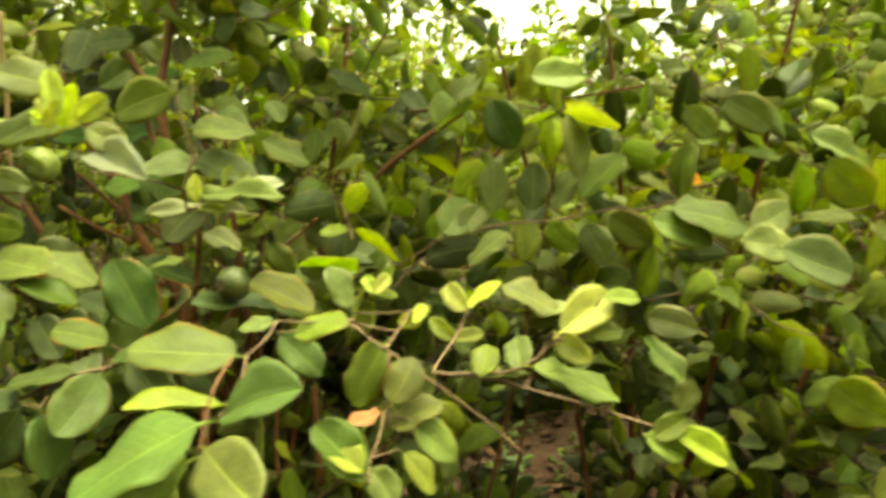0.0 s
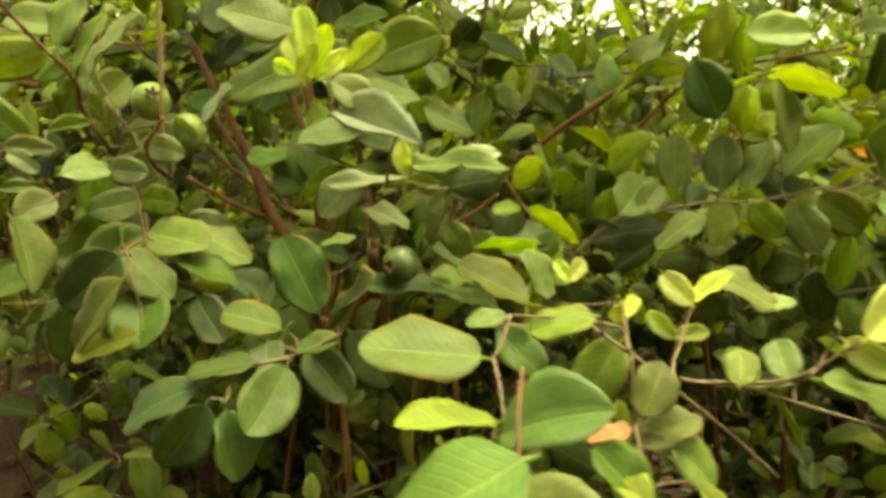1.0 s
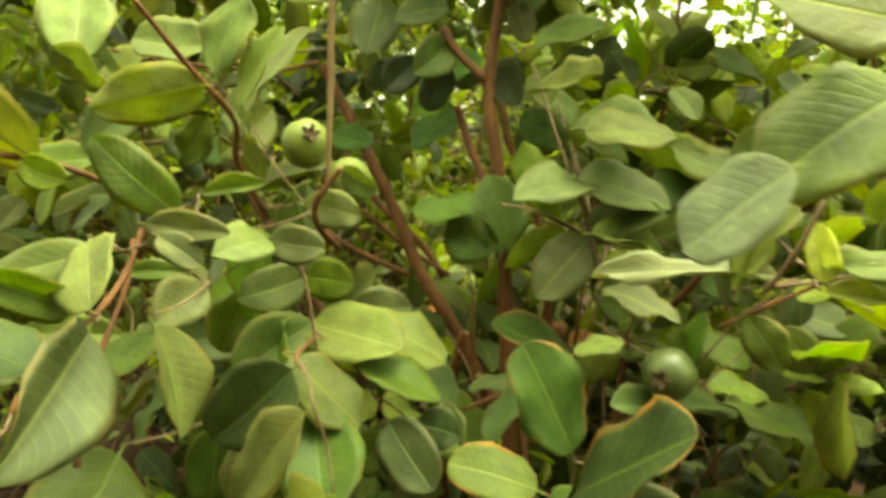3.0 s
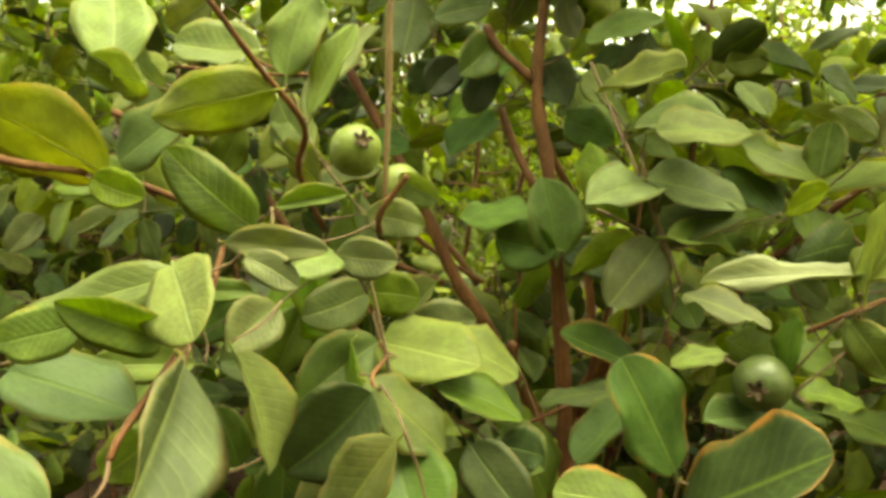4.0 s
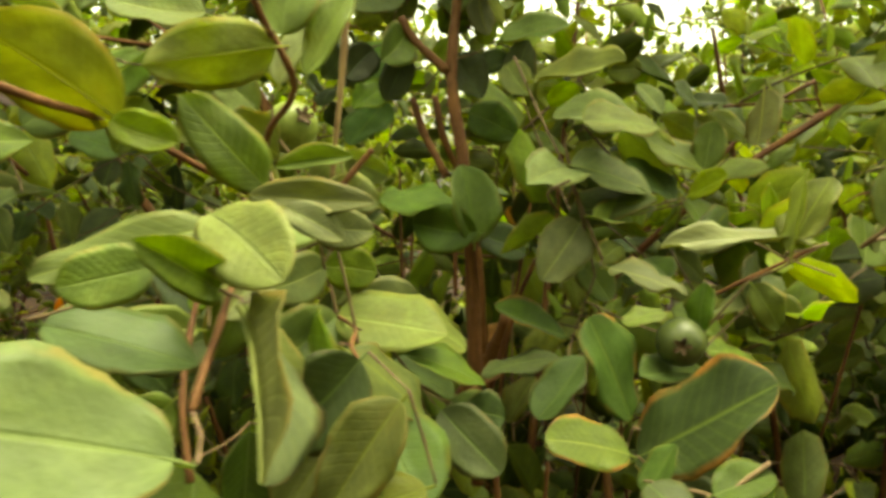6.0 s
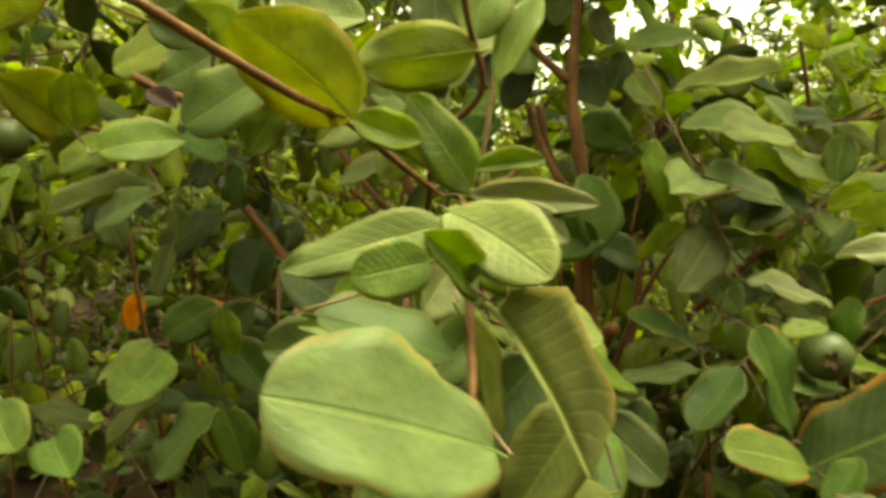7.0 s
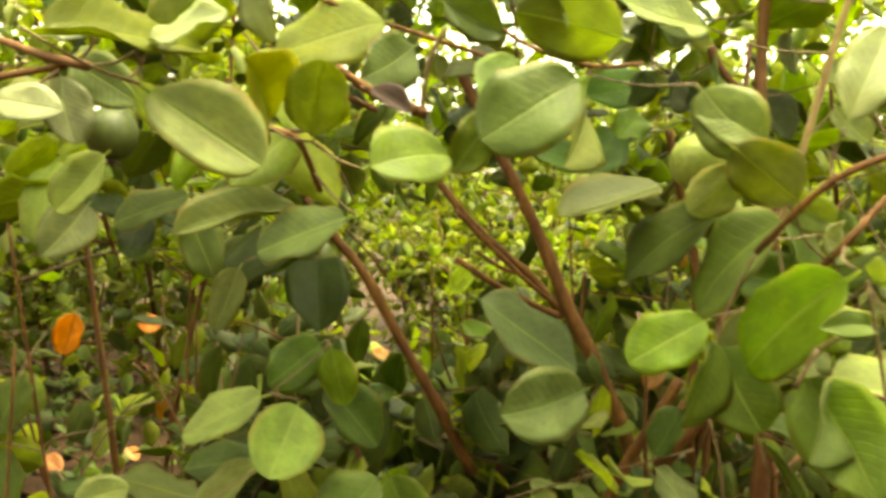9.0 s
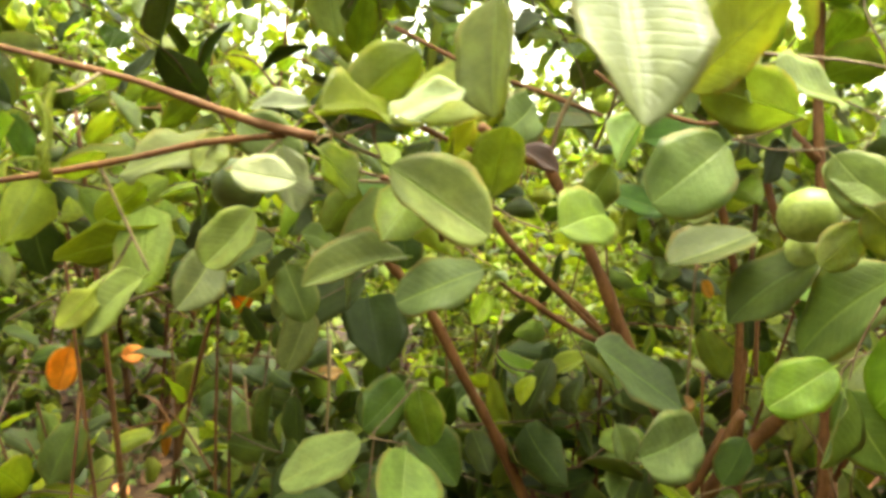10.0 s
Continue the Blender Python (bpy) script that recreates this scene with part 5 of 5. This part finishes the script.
leaf(left_bush, 'OY', 'flat', (-0.904, 0.859, 1.211), (-0.900, 0.843, 1.263), (-0.196, 0.933, 0.302), 0.043)
leaf(left_bush, 'G', 'wave', (-0.825, 1.000, 1.317), (-0.871, 0.957, 1.275), (0.600, -0.784, 0.159), 0.049)
leaf(left_bush, 'G', 'blunt', (-0.879, 0.960, 1.151), (-0.957, 0.969, 1.118), (-0.346, -0.713, 0.610), 0.055)
leaf(left_bush, 'G', 'fold', (-0.932, 1.086, 1.157), (-1.039, 1.008, 1.132), (0.188, -0.521, 0.833), 0.048)
leaf(left_bush, 'D', 'blunt', (-0.744, 1.005, 1.079), (-0.643, 0.992, 1.019), (0.357, -0.597, 0.718), 0.077)
leaf(left_bush, 'D', 'cup', (-0.649, 0.960, 1.003), (-0.738, 0.920, 0.988), (0.335, -0.884, 0.326), 0.061)
leaf(left_bush, 'YG', 'blunt', (-0.588, 0.859, 1.086), (-0.649, 0.860, 1.051), (-0.320, -0.773, 0.548), 0.046)
leaf(left_bush, 'YG', 'blunt', (-0.572, 0.863, 1.064), (-0.550, 0.829, 1.006), (-0.443, -0.836, 0.322), 0.052)
leaf(left_bush, 'G', 'droop', (-0.535, 0.850, 1.169), (-0.570, 0.942, 1.089), (-0.955, -0.127, 0.268), 0.080)
leaf(left_bush, 'D', 'droop', (-0.538, 0.943, 1.178), (-0.615, 0.982, 1.118), (-0.680, -0.407, 0.609), 0.068)
leaf(left_bush, 'G', 'cup', (-0.572, 1.001, 1.203), (-0.676, 0.985, 1.161), (-0.233, -0.553, 0.800), 0.061)
leaf(left_bush, 'P', 'arch', (-0.571, 0.829, 1.227), (-0.612, 0.852, 1.263), (-0.243, -0.922, 0.303), 0.038)
leaf(left_bush, 'YG', 'blunt', (-0.535, 0.772, 1.130), (-0.563, 0.843, 1.055), (-0.964, -0.184, 0.192), 0.069)
leaf(left_bush, 'P', 'flat', (-0.964, 1.122, 0.946), (-1.052, 1.132, 0.898), (-0.451, -0.528, 0.720), 0.065)
leaf(left_bush, 'G', 'cup', (-0.920, 1.075, 0.949), (-0.939, 0.990, 0.900), (0.385, -0.525, 0.759), 0.065)
leaf(left_bush, 'D', 'fold', (-0.894, 1.213, 0.940), (-0.825, 1.201, 0.868), (0.359, -0.800, 0.480), 0.065)
leaf(left_bush, 'DP', 'fold', (-0.921, 0.618, 1.287), (-0.937, 0.558, 1.221), (-0.20, -0.90, 0.38), 0.048)
leaf(left_bush, 'P', 'cup', (-1.085, 0.959, 1.192), (-1.122, 0.965, 1.142), (-0.383, -0.905, 0.185), 0.041)
leaf(left_bush, 'P', 'fold', (-1.125, 1.036, 1.148), (-1.148, 0.996, 1.101), (0.431, -0.782, 0.450), 0.043)
leaf(left_bush, 'LT', 'cup', (-1.215, 1.176, 1.219), (-1.265, 1.184, 1.174), (-0.430, 0.840, 0.331), 0.034)
leaf(left_bush, 'LT', 'arch', (-1.182, 1.169, 1.164), (-1.307, 1.190, 1.142), (-0.241, 0.601, 0.762), 0.052)
leaf(left_bush, 'P', 'droop', (-1.153, 0.867, 1.137), (-1.198, 0.874, 1.095), (-0.538, -0.713, 0.450), 0.040)
leaf(left_bush, 'LT', 'wave', (-1.186, 0.880, 1.126), (-1.206, 0.868, 1.098), (0.374, 0.920, 0.119), 0.023)
leaf(left_bush, 'PP', 'cup', (-1.061, 0.809, 1.230), (-1.051, 0.807, 1.187), (0.642, -0.742, 0.190), 0.029)
leaf(left_bush, 'P', 'wave', (-1.115, 0.984, 1.253), (-1.205, 0.999, 1.219), (-0.347, -0.719, 0.603), 0.050)
leaf(left_bush, 'PO', 'flat', (-0.857, 0.672, 1.262), (-0.809, 0.662, 1.315), (-0.158, 0.934, 0.319), 0.044)
leaf(left_bush, 'YG', 'arch', (-0.702, 0.782, 1.281), (-0.771, 0.796, 1.298), (0.290, 0.809, 0.511), 0.047)
leaf(left_bush, 'D', 'cup', (-0.885, 1.288, 0.986), (-0.942, 1.293, 0.913), (-0.103, -0.994, 0.020), 0.062)
leaf(left_bush, 'YY', 'cup', (-0.662, 1.791, 1.004), (-0.619, 1.838, 1.064), (0.145, -0.825, 0.547), 0.044)
leaf(left_bush, 'BG', 'droop', (-0.567, 1.262, 1.338), (-0.469, 1.250, 1.367), (-0.227, -0.875, 0.428), 0.067)
leaf(left_bush, 'BG', 'wave', (-0.517, 1.283, 1.294), (-0.562, 1.228, 1.230), (0.037, -0.775, 0.631), 0.062)
leaf(left_bush, 'BG', 'wave', (-0.506, 1.225, 1.312), (-0.547, 1.183, 1.274), (0.260, -0.773, 0.578), 0.045)
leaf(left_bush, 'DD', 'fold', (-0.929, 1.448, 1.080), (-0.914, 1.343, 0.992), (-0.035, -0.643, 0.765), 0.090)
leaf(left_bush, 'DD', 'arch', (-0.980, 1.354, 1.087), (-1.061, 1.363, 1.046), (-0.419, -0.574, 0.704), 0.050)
leaf(left_bush, 'P', 'cup', (-1.021, 1.360, 1.115), (-1.067, 1.364, 1.050), (0.057, -0.994, -0.094), 0.050)
leaf(left_bush, 'R', 'wave', (-0.817, 1.930, 0.849), (-0.768, 1.924, 0.834), (0.143, -0.656, 0.742), 0.033)
leaf(left_bush, 'R', 'droop', (-1.559, 2.694, 0.761), (-1.493, 2.749, 0.768), (0.610, -0.767, 0.200), 0.056)
leaf(left_bush, 'R', 'droop', (-0.323, 1.476, 1.133), (-0.300, 1.472, 1.104), (0.069, -0.981, 0.183), 0.025)
leaf(left_bush, 'R', 'arch', (-0.365, 1.473, 0.895), (-0.328, 1.469, 0.920), (-0.289, -0.915, 0.281), 0.031)
leaf(left_bush, 'R', 'fold', (-1.969, 2.986, 0.190), (-1.860, 2.914, 0.179), (-0.402, -0.704, 0.586), 0.085)
leaf(left_bush, 'R', 'droop', (-1.155, 2.003, 1.052), (-1.156, 2.003, 0.982), (0.061, -0.998, 0.004), 0.044)
leaf(left_bush, 'YY', 'cup', (-0.581, 1.571, 0.932), (-0.494, 1.552, 0.977), (-0.490, -0.342, 0.802), 0.050)
leaf(left_bush, 'YG', 'flat', (-0.583, 1.571, 0.930), (-0.668, 1.590, 0.974), (0.278, -0.572, 0.772), 0.058)
leaf(left_bush, 'OY', 'arch', (-1.204, 0.807, 1.245), (-1.177, 0.761, 1.202), (0.450, 0.780, 0.440), 0.045)
leaf(left_bush, 'YG', 'wave', (-1.037, 0.863, 1.237), (-1.006, 0.837, 1.205), (0.770, 0.574, 0.279), 0.033)
leaf(left_bush, 'OY', 'droop', (-1.039, 0.732, 1.242), (-0.969, 0.856, 1.274), (0.488, -0.464, 0.739), 0.048)
leaf(left_bush, 'PP', 'wave', (-0.997, 0.773, 1.249), (-0.953, 0.764, 1.271), (-0.452, -0.648, 0.613), 0.028)
leaf(left_bush, 'OY', 'cup', (-1.016, 0.849, 1.266), (-0.970, 0.840, 1.310), (-0.067, 0.961, 0.267), 0.042)
leaf(left_bush, 'P', 'fold', (-0.930, 0.780, 1.334), (-0.931, 0.780, 1.257), (-0.865, -0.501, 0.011), 0.050)
leaf(left_bush, 'PP', 'fold', (-1.046, 0.815, 1.259), (-1.084, 0.823, 1.257), (-0.187, -0.704, 0.685), 0.022)
leaf(left_bush, 'YG', 'fold', (-0.730, 0.958, 1.303), (-0.769, 0.933, 1.255), (-0.467, 0.881, -0.079), 0.043)
leaf(left_bush, 'O', 'flat', (-0.570, 0.855, 1.209), (-0.607, 0.862, 1.172), (0.280, 0.955, -0.099), 0.035)
leaf(left_bush, 'G', 'arch', (-0.891, 1.178, 0.992), (-0.872, 1.173, 0.923), (-0.138, -0.990, 0.029), 0.044)
leaf(left_bush, 'P', 'fold', (-0.630, 1.172, 0.953), (-0.611, 1.168, 0.899), (0.208, -0.966, 0.152), 0.038)
leaf(left_bush, 'G', 'fold', (-0.482, 0.935, 1.085), (-0.527, 0.938, 1.041), (-0.510, -0.717, 0.476), 0.041)
leaf(left_bush, 'BG', 'flat', (-0.663, 1.157, 1.249), (-0.595, 1.150, 1.234), (0.045, -0.819, 0.571), 0.045)
leaf(left_bush, 'P', 'fold', (-0.960, 1.126, 0.866), (-1.040, 1.131, 0.791), (-0.579, -0.582, 0.571), 0.050)
leaf(left_bush, 'P', 'flat', (-1.097, 0.958, 0.890), (-1.052, 0.953, 0.908), (-0.187, -0.960, 0.211), 0.030)
leaf(left_bush, 'O', 'wave', (-1.015, 1.048, 0.859), (-1.099, 1.059, 0.880), (0.219, -0.189, 0.957), 0.053)
leaf(left_bush, 'P', 'cup', (-0.504, 0.895, 1.192), (-0.461, 0.890, 1.172), (-0.236, -0.946, -0.224), 0.031)
leaf(left_bush, 'G', 'flat', (-0.522, 0.530, 1.119), (-0.554, 0.508, 1.112), (0.514, -0.825, 0.233), 0.026)
leaf(left_bush, 'G', 'droop', (-0.555, 0.721, 1.105), (-0.597, 0.698, 1.107), (0.455, -0.784, 0.422), 0.018)
leaf(left_bush, 'P', 'droop', (-0.548, 0.642, 1.069), (-0.602, 0.602, 1.077), (0.569, -0.665, 0.484), 0.026)
leaf(left_bush, 'X', 'fold', (-0.863, 0.918, 1.259), (-0.829, 0.911, 1.242), (0.095, -0.815, 0.572), 0.025)
leaf(left_bush, 'P', 'cup', (-0.750, 0.823, 1.314), (-0.708, 0.813, 1.276), (0.548, 0.726, 0.415), 0.038)
leaf(left_bush, 'P', 'flat', (-0.608, 0.852, 1.267), (-0.574, 0.829, 1.217), (-0.379, -0.912, 0.156), 0.050)
leaf(left_bush, 'G', 'arch', (-1.098, 0.921, 1.261), (-1.048, 0.914, 1.233), (-0.095, -0.992, 0.087), 0.038)
leaf(left_bush, 'PP', 'droop', (-1.090, 0.788, 1.210), (-1.051, 0.783, 1.209), (-0.099, -0.883, 0.458), 0.026)
leaf(left_bush, 'O', 'wave', (-0.592, 0.827, 1.221), (-0.543, 0.819, 1.186), (0.435, 0.793, 0.427), 0.047)
leaf(left_bush, 'YG', 'wave', (-0.524, 0.819, 1.051), (-0.505, 0.761, 0.980), (-0.645, -0.668, 0.372), 0.061)
leaf(left_bush, 'P', 'wave', (-1.058, 1.164, 1.137), (-1.029, 1.157, 1.073), (-0.017, -0.995, 0.099), 0.046)
leaf(left_bush, 'P', 'wave', (-1.133, 0.965, 1.222), (-1.116, 0.985, 1.259), (0.338, -0.887, 0.313), 0.029)


fruit(middle_bush, (-0.565, 0.928, 1.221), 0.027, FRUIT, (0.60, -0.72, 0.30), "pale green unripe guava")
fruit(middle_bush, (-0.532, 0.965, 1.180), 0.026, FRUIT, (0.3, 0.2, -1), "green unripe guava")
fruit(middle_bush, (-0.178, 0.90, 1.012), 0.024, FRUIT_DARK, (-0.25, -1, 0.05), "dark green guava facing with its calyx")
fruit(left_bush, (-1.106, 1.035, 1.217), 0.024, FRUIT_DARK, (0.1, -0.2, -1), "dark green guava, shade partly in its colour")

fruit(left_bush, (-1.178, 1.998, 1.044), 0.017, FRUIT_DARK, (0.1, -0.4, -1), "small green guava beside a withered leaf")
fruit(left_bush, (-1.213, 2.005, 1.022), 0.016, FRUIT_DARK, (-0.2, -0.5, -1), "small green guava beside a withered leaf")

for bush in (right_bush, middle_bush, left_bush):
    join_stalks(bush)


# the leaves and stems deeper inside the near bushes
def inner(bush, seed, box, count, size, shares, stems, open_at=(), thin=0.0, low=0.95):
    """Twigs full of leaves within a box (x, y, z ranges), on leaning stems, with gaps round the open lines."""
    rng = random.Random(seed)
    fol = Foliage(seed + 1)
    inv = bush.matrix_local.inverted()
    rods = []
    for foot, top in stems:
        line = glide((Vector(foot), Vector(foot).lerp(Vector(top), 0.5) + Vector((rng.uniform(-.05, .05), rng.uniform(-.05, .05), 0)), Vector(top)), 8)
        v, f = tube(line, 0.009, 0.0045, 8, seed=seed)
        part("stem", mesh_from("stem", [inv @ p for p in v], f, [BARK]), bush)
        rods.append(line)
    (x0, x1), (y0, y1), (z0, z1) = box

    def keep(p):
        if p.y < min(low, 0.95 if p.z > 0.72 else 1.25) + 0.08 * math.sin(9 * p.x):
            return False
        for ax, az, r, sx, *sz in open_at:
            if ((p.x - ax - sx * (p.y - 1)) / r) ** 2 + ((p.z - az - sum(sz) * (p.y - 1)) / r) ** 2 < 1:
                return False
        return True

    for n in range(count):
        p = Vector((rng.uniform(x0, x1), rng.uniform(y0, y1), rng.uniform(z0, z1)))
        if not keep(p) or (p.z > 1.35 and rng.random() < thin):
            continue
        q = p + Vector((rng.uniform(-1, 1), rng.uniform(-1, .5), rng.uniform(-.5, .7))).normalized() * rng.uniform(.14, .3)
        # lower twigs take more dark leaves: shade by height, put into the colour
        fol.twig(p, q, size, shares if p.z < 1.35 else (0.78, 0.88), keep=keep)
        if n % 5 == 0 and rods:
            rod = min(rods, key=lambda r: min((p - k).length for k in r[4:]))
            k = min(rod[4:], key=lambda k: (p - k).length)
            if (p - k).length > 0.3 or p.z < k.z + 0.05:
                continue
            v, f = tube(glide((p, p.lerp(k, 0.5) + Vector((0, 0, .03)), k), 4), 0.002, 0.004, 5, seed=n)
            part("branch", mesh_from("branch", [inv @ w for w in v], f, [BARK]), bush)
    fol.put(bush, [BACK_LEAF, BACK_SHADE, BACK_YOUNG], TWIG)


def sprays(bush, seed, box, count, kinds, open_at=()):
    """Leafy twigs with larger leaves in pairs, between the front leaves and the inside of a bush."""
    rng = random.Random(seed)
    inv = bush.matrix_local.inverted()
    (x0, x1), (y0, y1), (z0, z1) = box
    made = 0
    while made < count:
        p = Vector((rng.uniform(x0, x1), rng.uniform(y0, y1), rng.uniform(z0, z1)))
        d = Vector((rng.uniform(-1, 1), rng.uniform(-.8, .2), rng.uniform(-.5, .8))).normalized()
        n = rng.randint(2, 4)
        line = glide((p + Vector((-d.x * .05, .05, -.04)), p, p + d * 0.055 * n), 3)
        if any(((q.x - ax - sx * (q.y - 1)) / r) ** 2 + ((q.z - az - sum(sz) * (q.y - 1)) / r) ** 2 < 1 for q in line for ax, az, r, sx, *sz in open_at):
            continue
        v, f = tube(line, 0.0018, 0.0011, 5, seed=made)
        part("twig", mesh_from("twig", [inv @ w for w in v], f, [TWIG]), bush)
        turn = rng.uniform(0, 6.28)
        for k in range(n):
            q = p + d * 0.055 * k
            u = d.orthogonal().normalized()
            turn += 1.571 + rng.uniform(-.3, .3)
            u.rotate(Matrix.Rotation(turn, 3, d))
            size = rng.uniform(.062, .098) * (0.8 if k == n - 1 else 1)
            for s in (1, -1):
                if rng.random() < 0.15:
                    continue
                way = (u * s + d * rng.uniform(0.2, 0.8) + Vector((0, -.15, rng.uniform(-.5, .1)))).normalized()
                up = Vector((rng.uniform(-.6, .6), rng.uniform(-1.1, .1), rng.uniform(0.2, 1)))
                leaf(bush, rng.choices(*kinds)[0], rng.choice(("flat", "cup", "droop", "fold", "wave", "arch")), q + way * .01, q + way * size, up, size * rng.uniform(.56, .68))
                made += 1


# dark hollows low between the bushes: x, z, radius, drift of x and of z with depth
HOLLOWS = [(-0.17, 0.88, 0.13, -0.13, -0.37), (0.25, 0.77, 0.16, -0.03, -0.37)]
# openings to the sky between the crowns, rising with depth
OPENINGS = [(-1.24, 1.38, 0.13, -0.28, 0.26), (-0.17, 1.37, 0.11, 0.32, 0.22), (0.27, 1.46, 0.08, -0.02, 0.24), (-0.77, 1.36, 0.10, -0.08, 0.26)]
# leaf kinds mixed brighter or darker, light and shade put into their colours
LIT = (("G", "D", "P", "YG", "O", "YY"), (35, 20, 28, 9, 5, 3))
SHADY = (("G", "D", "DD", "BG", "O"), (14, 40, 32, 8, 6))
sprays(right_bush, 41, ((-0.2, 1.1), (1.36, 1.8), (0.55, 1.75)), 170, LIT, HOLLOWS + OPENINGS)
sprays(middle_bush, 42, ((-0.75, 0.1), (1.2, 1.55), (0.70, 1.7)), 150, LIT, [(-0.47, 1.18, 0.17, -0.2), (-0.80, 1.05, 0.2, 0.05), *HOLLOWS, *OPENINGS])
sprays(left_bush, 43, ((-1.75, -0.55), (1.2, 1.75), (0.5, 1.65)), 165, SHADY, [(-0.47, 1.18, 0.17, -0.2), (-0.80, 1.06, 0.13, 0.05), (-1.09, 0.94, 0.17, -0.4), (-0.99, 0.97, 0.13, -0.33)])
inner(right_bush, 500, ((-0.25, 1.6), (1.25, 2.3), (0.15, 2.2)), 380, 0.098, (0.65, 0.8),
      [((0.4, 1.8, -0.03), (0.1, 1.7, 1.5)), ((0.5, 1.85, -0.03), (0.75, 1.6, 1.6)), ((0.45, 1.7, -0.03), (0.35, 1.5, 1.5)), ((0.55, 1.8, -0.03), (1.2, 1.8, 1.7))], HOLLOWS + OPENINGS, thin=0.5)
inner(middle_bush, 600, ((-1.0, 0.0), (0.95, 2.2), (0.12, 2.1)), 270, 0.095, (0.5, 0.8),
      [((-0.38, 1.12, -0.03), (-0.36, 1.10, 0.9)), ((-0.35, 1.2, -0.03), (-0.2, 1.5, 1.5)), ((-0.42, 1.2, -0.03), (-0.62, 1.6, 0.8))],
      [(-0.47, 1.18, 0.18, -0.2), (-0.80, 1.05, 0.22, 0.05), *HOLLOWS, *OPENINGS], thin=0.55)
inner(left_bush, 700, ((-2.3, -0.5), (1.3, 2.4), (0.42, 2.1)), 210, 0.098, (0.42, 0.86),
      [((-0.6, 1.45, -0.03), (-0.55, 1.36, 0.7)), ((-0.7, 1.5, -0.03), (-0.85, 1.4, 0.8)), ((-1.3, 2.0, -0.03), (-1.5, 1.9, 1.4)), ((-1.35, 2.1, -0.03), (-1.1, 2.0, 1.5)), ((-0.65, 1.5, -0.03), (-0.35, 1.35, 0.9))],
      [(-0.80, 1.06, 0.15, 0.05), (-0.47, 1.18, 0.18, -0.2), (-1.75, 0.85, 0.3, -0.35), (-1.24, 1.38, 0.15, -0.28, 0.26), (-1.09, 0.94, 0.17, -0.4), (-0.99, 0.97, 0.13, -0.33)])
# mostly unseen crowns above the eye, added over open stems to shade the inside
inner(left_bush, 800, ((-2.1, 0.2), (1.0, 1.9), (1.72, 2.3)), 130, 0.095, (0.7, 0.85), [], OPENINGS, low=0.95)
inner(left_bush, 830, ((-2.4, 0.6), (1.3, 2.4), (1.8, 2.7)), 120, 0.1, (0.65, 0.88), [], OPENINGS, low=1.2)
# leaves low between the stems, nearly all shade-tinted: the shade is in their colour
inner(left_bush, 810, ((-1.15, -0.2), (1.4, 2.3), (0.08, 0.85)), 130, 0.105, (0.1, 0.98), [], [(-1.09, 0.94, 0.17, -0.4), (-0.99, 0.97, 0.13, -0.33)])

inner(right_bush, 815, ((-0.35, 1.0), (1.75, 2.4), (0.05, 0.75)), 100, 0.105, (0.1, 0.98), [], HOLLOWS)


# bare brown shoots between the bushes
def bare_shoots(bush, seed, box, count):
    """Thin leaning shoots from the ground, each with a side twig or two, and a few dry sticks caught between them."""
    rng = random.Random(seed)
    inv = bush.matrix_local.inverted()
    (x0, x1), (y0, y1) = box
    for n in range(count):
        foot = Vector((rng.uniform(x0, x1), rng.uniform(y0, y1), -0.03))
        tall = rng.uniform(0.55, 1.35)
        top = foot + Vector((rng.uniform(-.35, .35), rng.uniform(-.2, .2), tall))
        mid = foot.lerp(top, 0.5) + Vector((rng.uniform(-.06, .06), rng.uniform(-.05, .05), 0))
        line = glide((foot, mid, top), 6)
        v, f = tube(line, rng.uniform(.003, .0065), 0.0018, 6, seed=seed + n)
        part("shoot", mesh_from("shoot", [inv @ p for p in v], f, [BARK if n % 4 else DRY]), bush)
        for k in range(rng.randint(1, 3)):
            a = line[rng.randrange(len(line) // 2, len(line) - 1)]
            d = Vector((rng.uniform(-1, 1), rng.uniform(-.5, .5), rng.uniform(-.2, .8))).normalized() * rng.uniform(.1, .3)
            v, f = tube(glide((a, a + d * .5 + Vector((0, 0, .02)), a + d), 3), 0.0028, 0.0012, 5, seed=n + k)
            part("twig", mesh_from("twig", [inv @ p for p in v], f, [BARK if k else TWIG]), bush)


bare_shoots(left_bush, 901, ((-1.3, -0.35), (1.35, 2.1)), 24)
bare_shoots(middle_bush, 902, ((-0.5, 0.1), (1.2, 1.9)), 14)
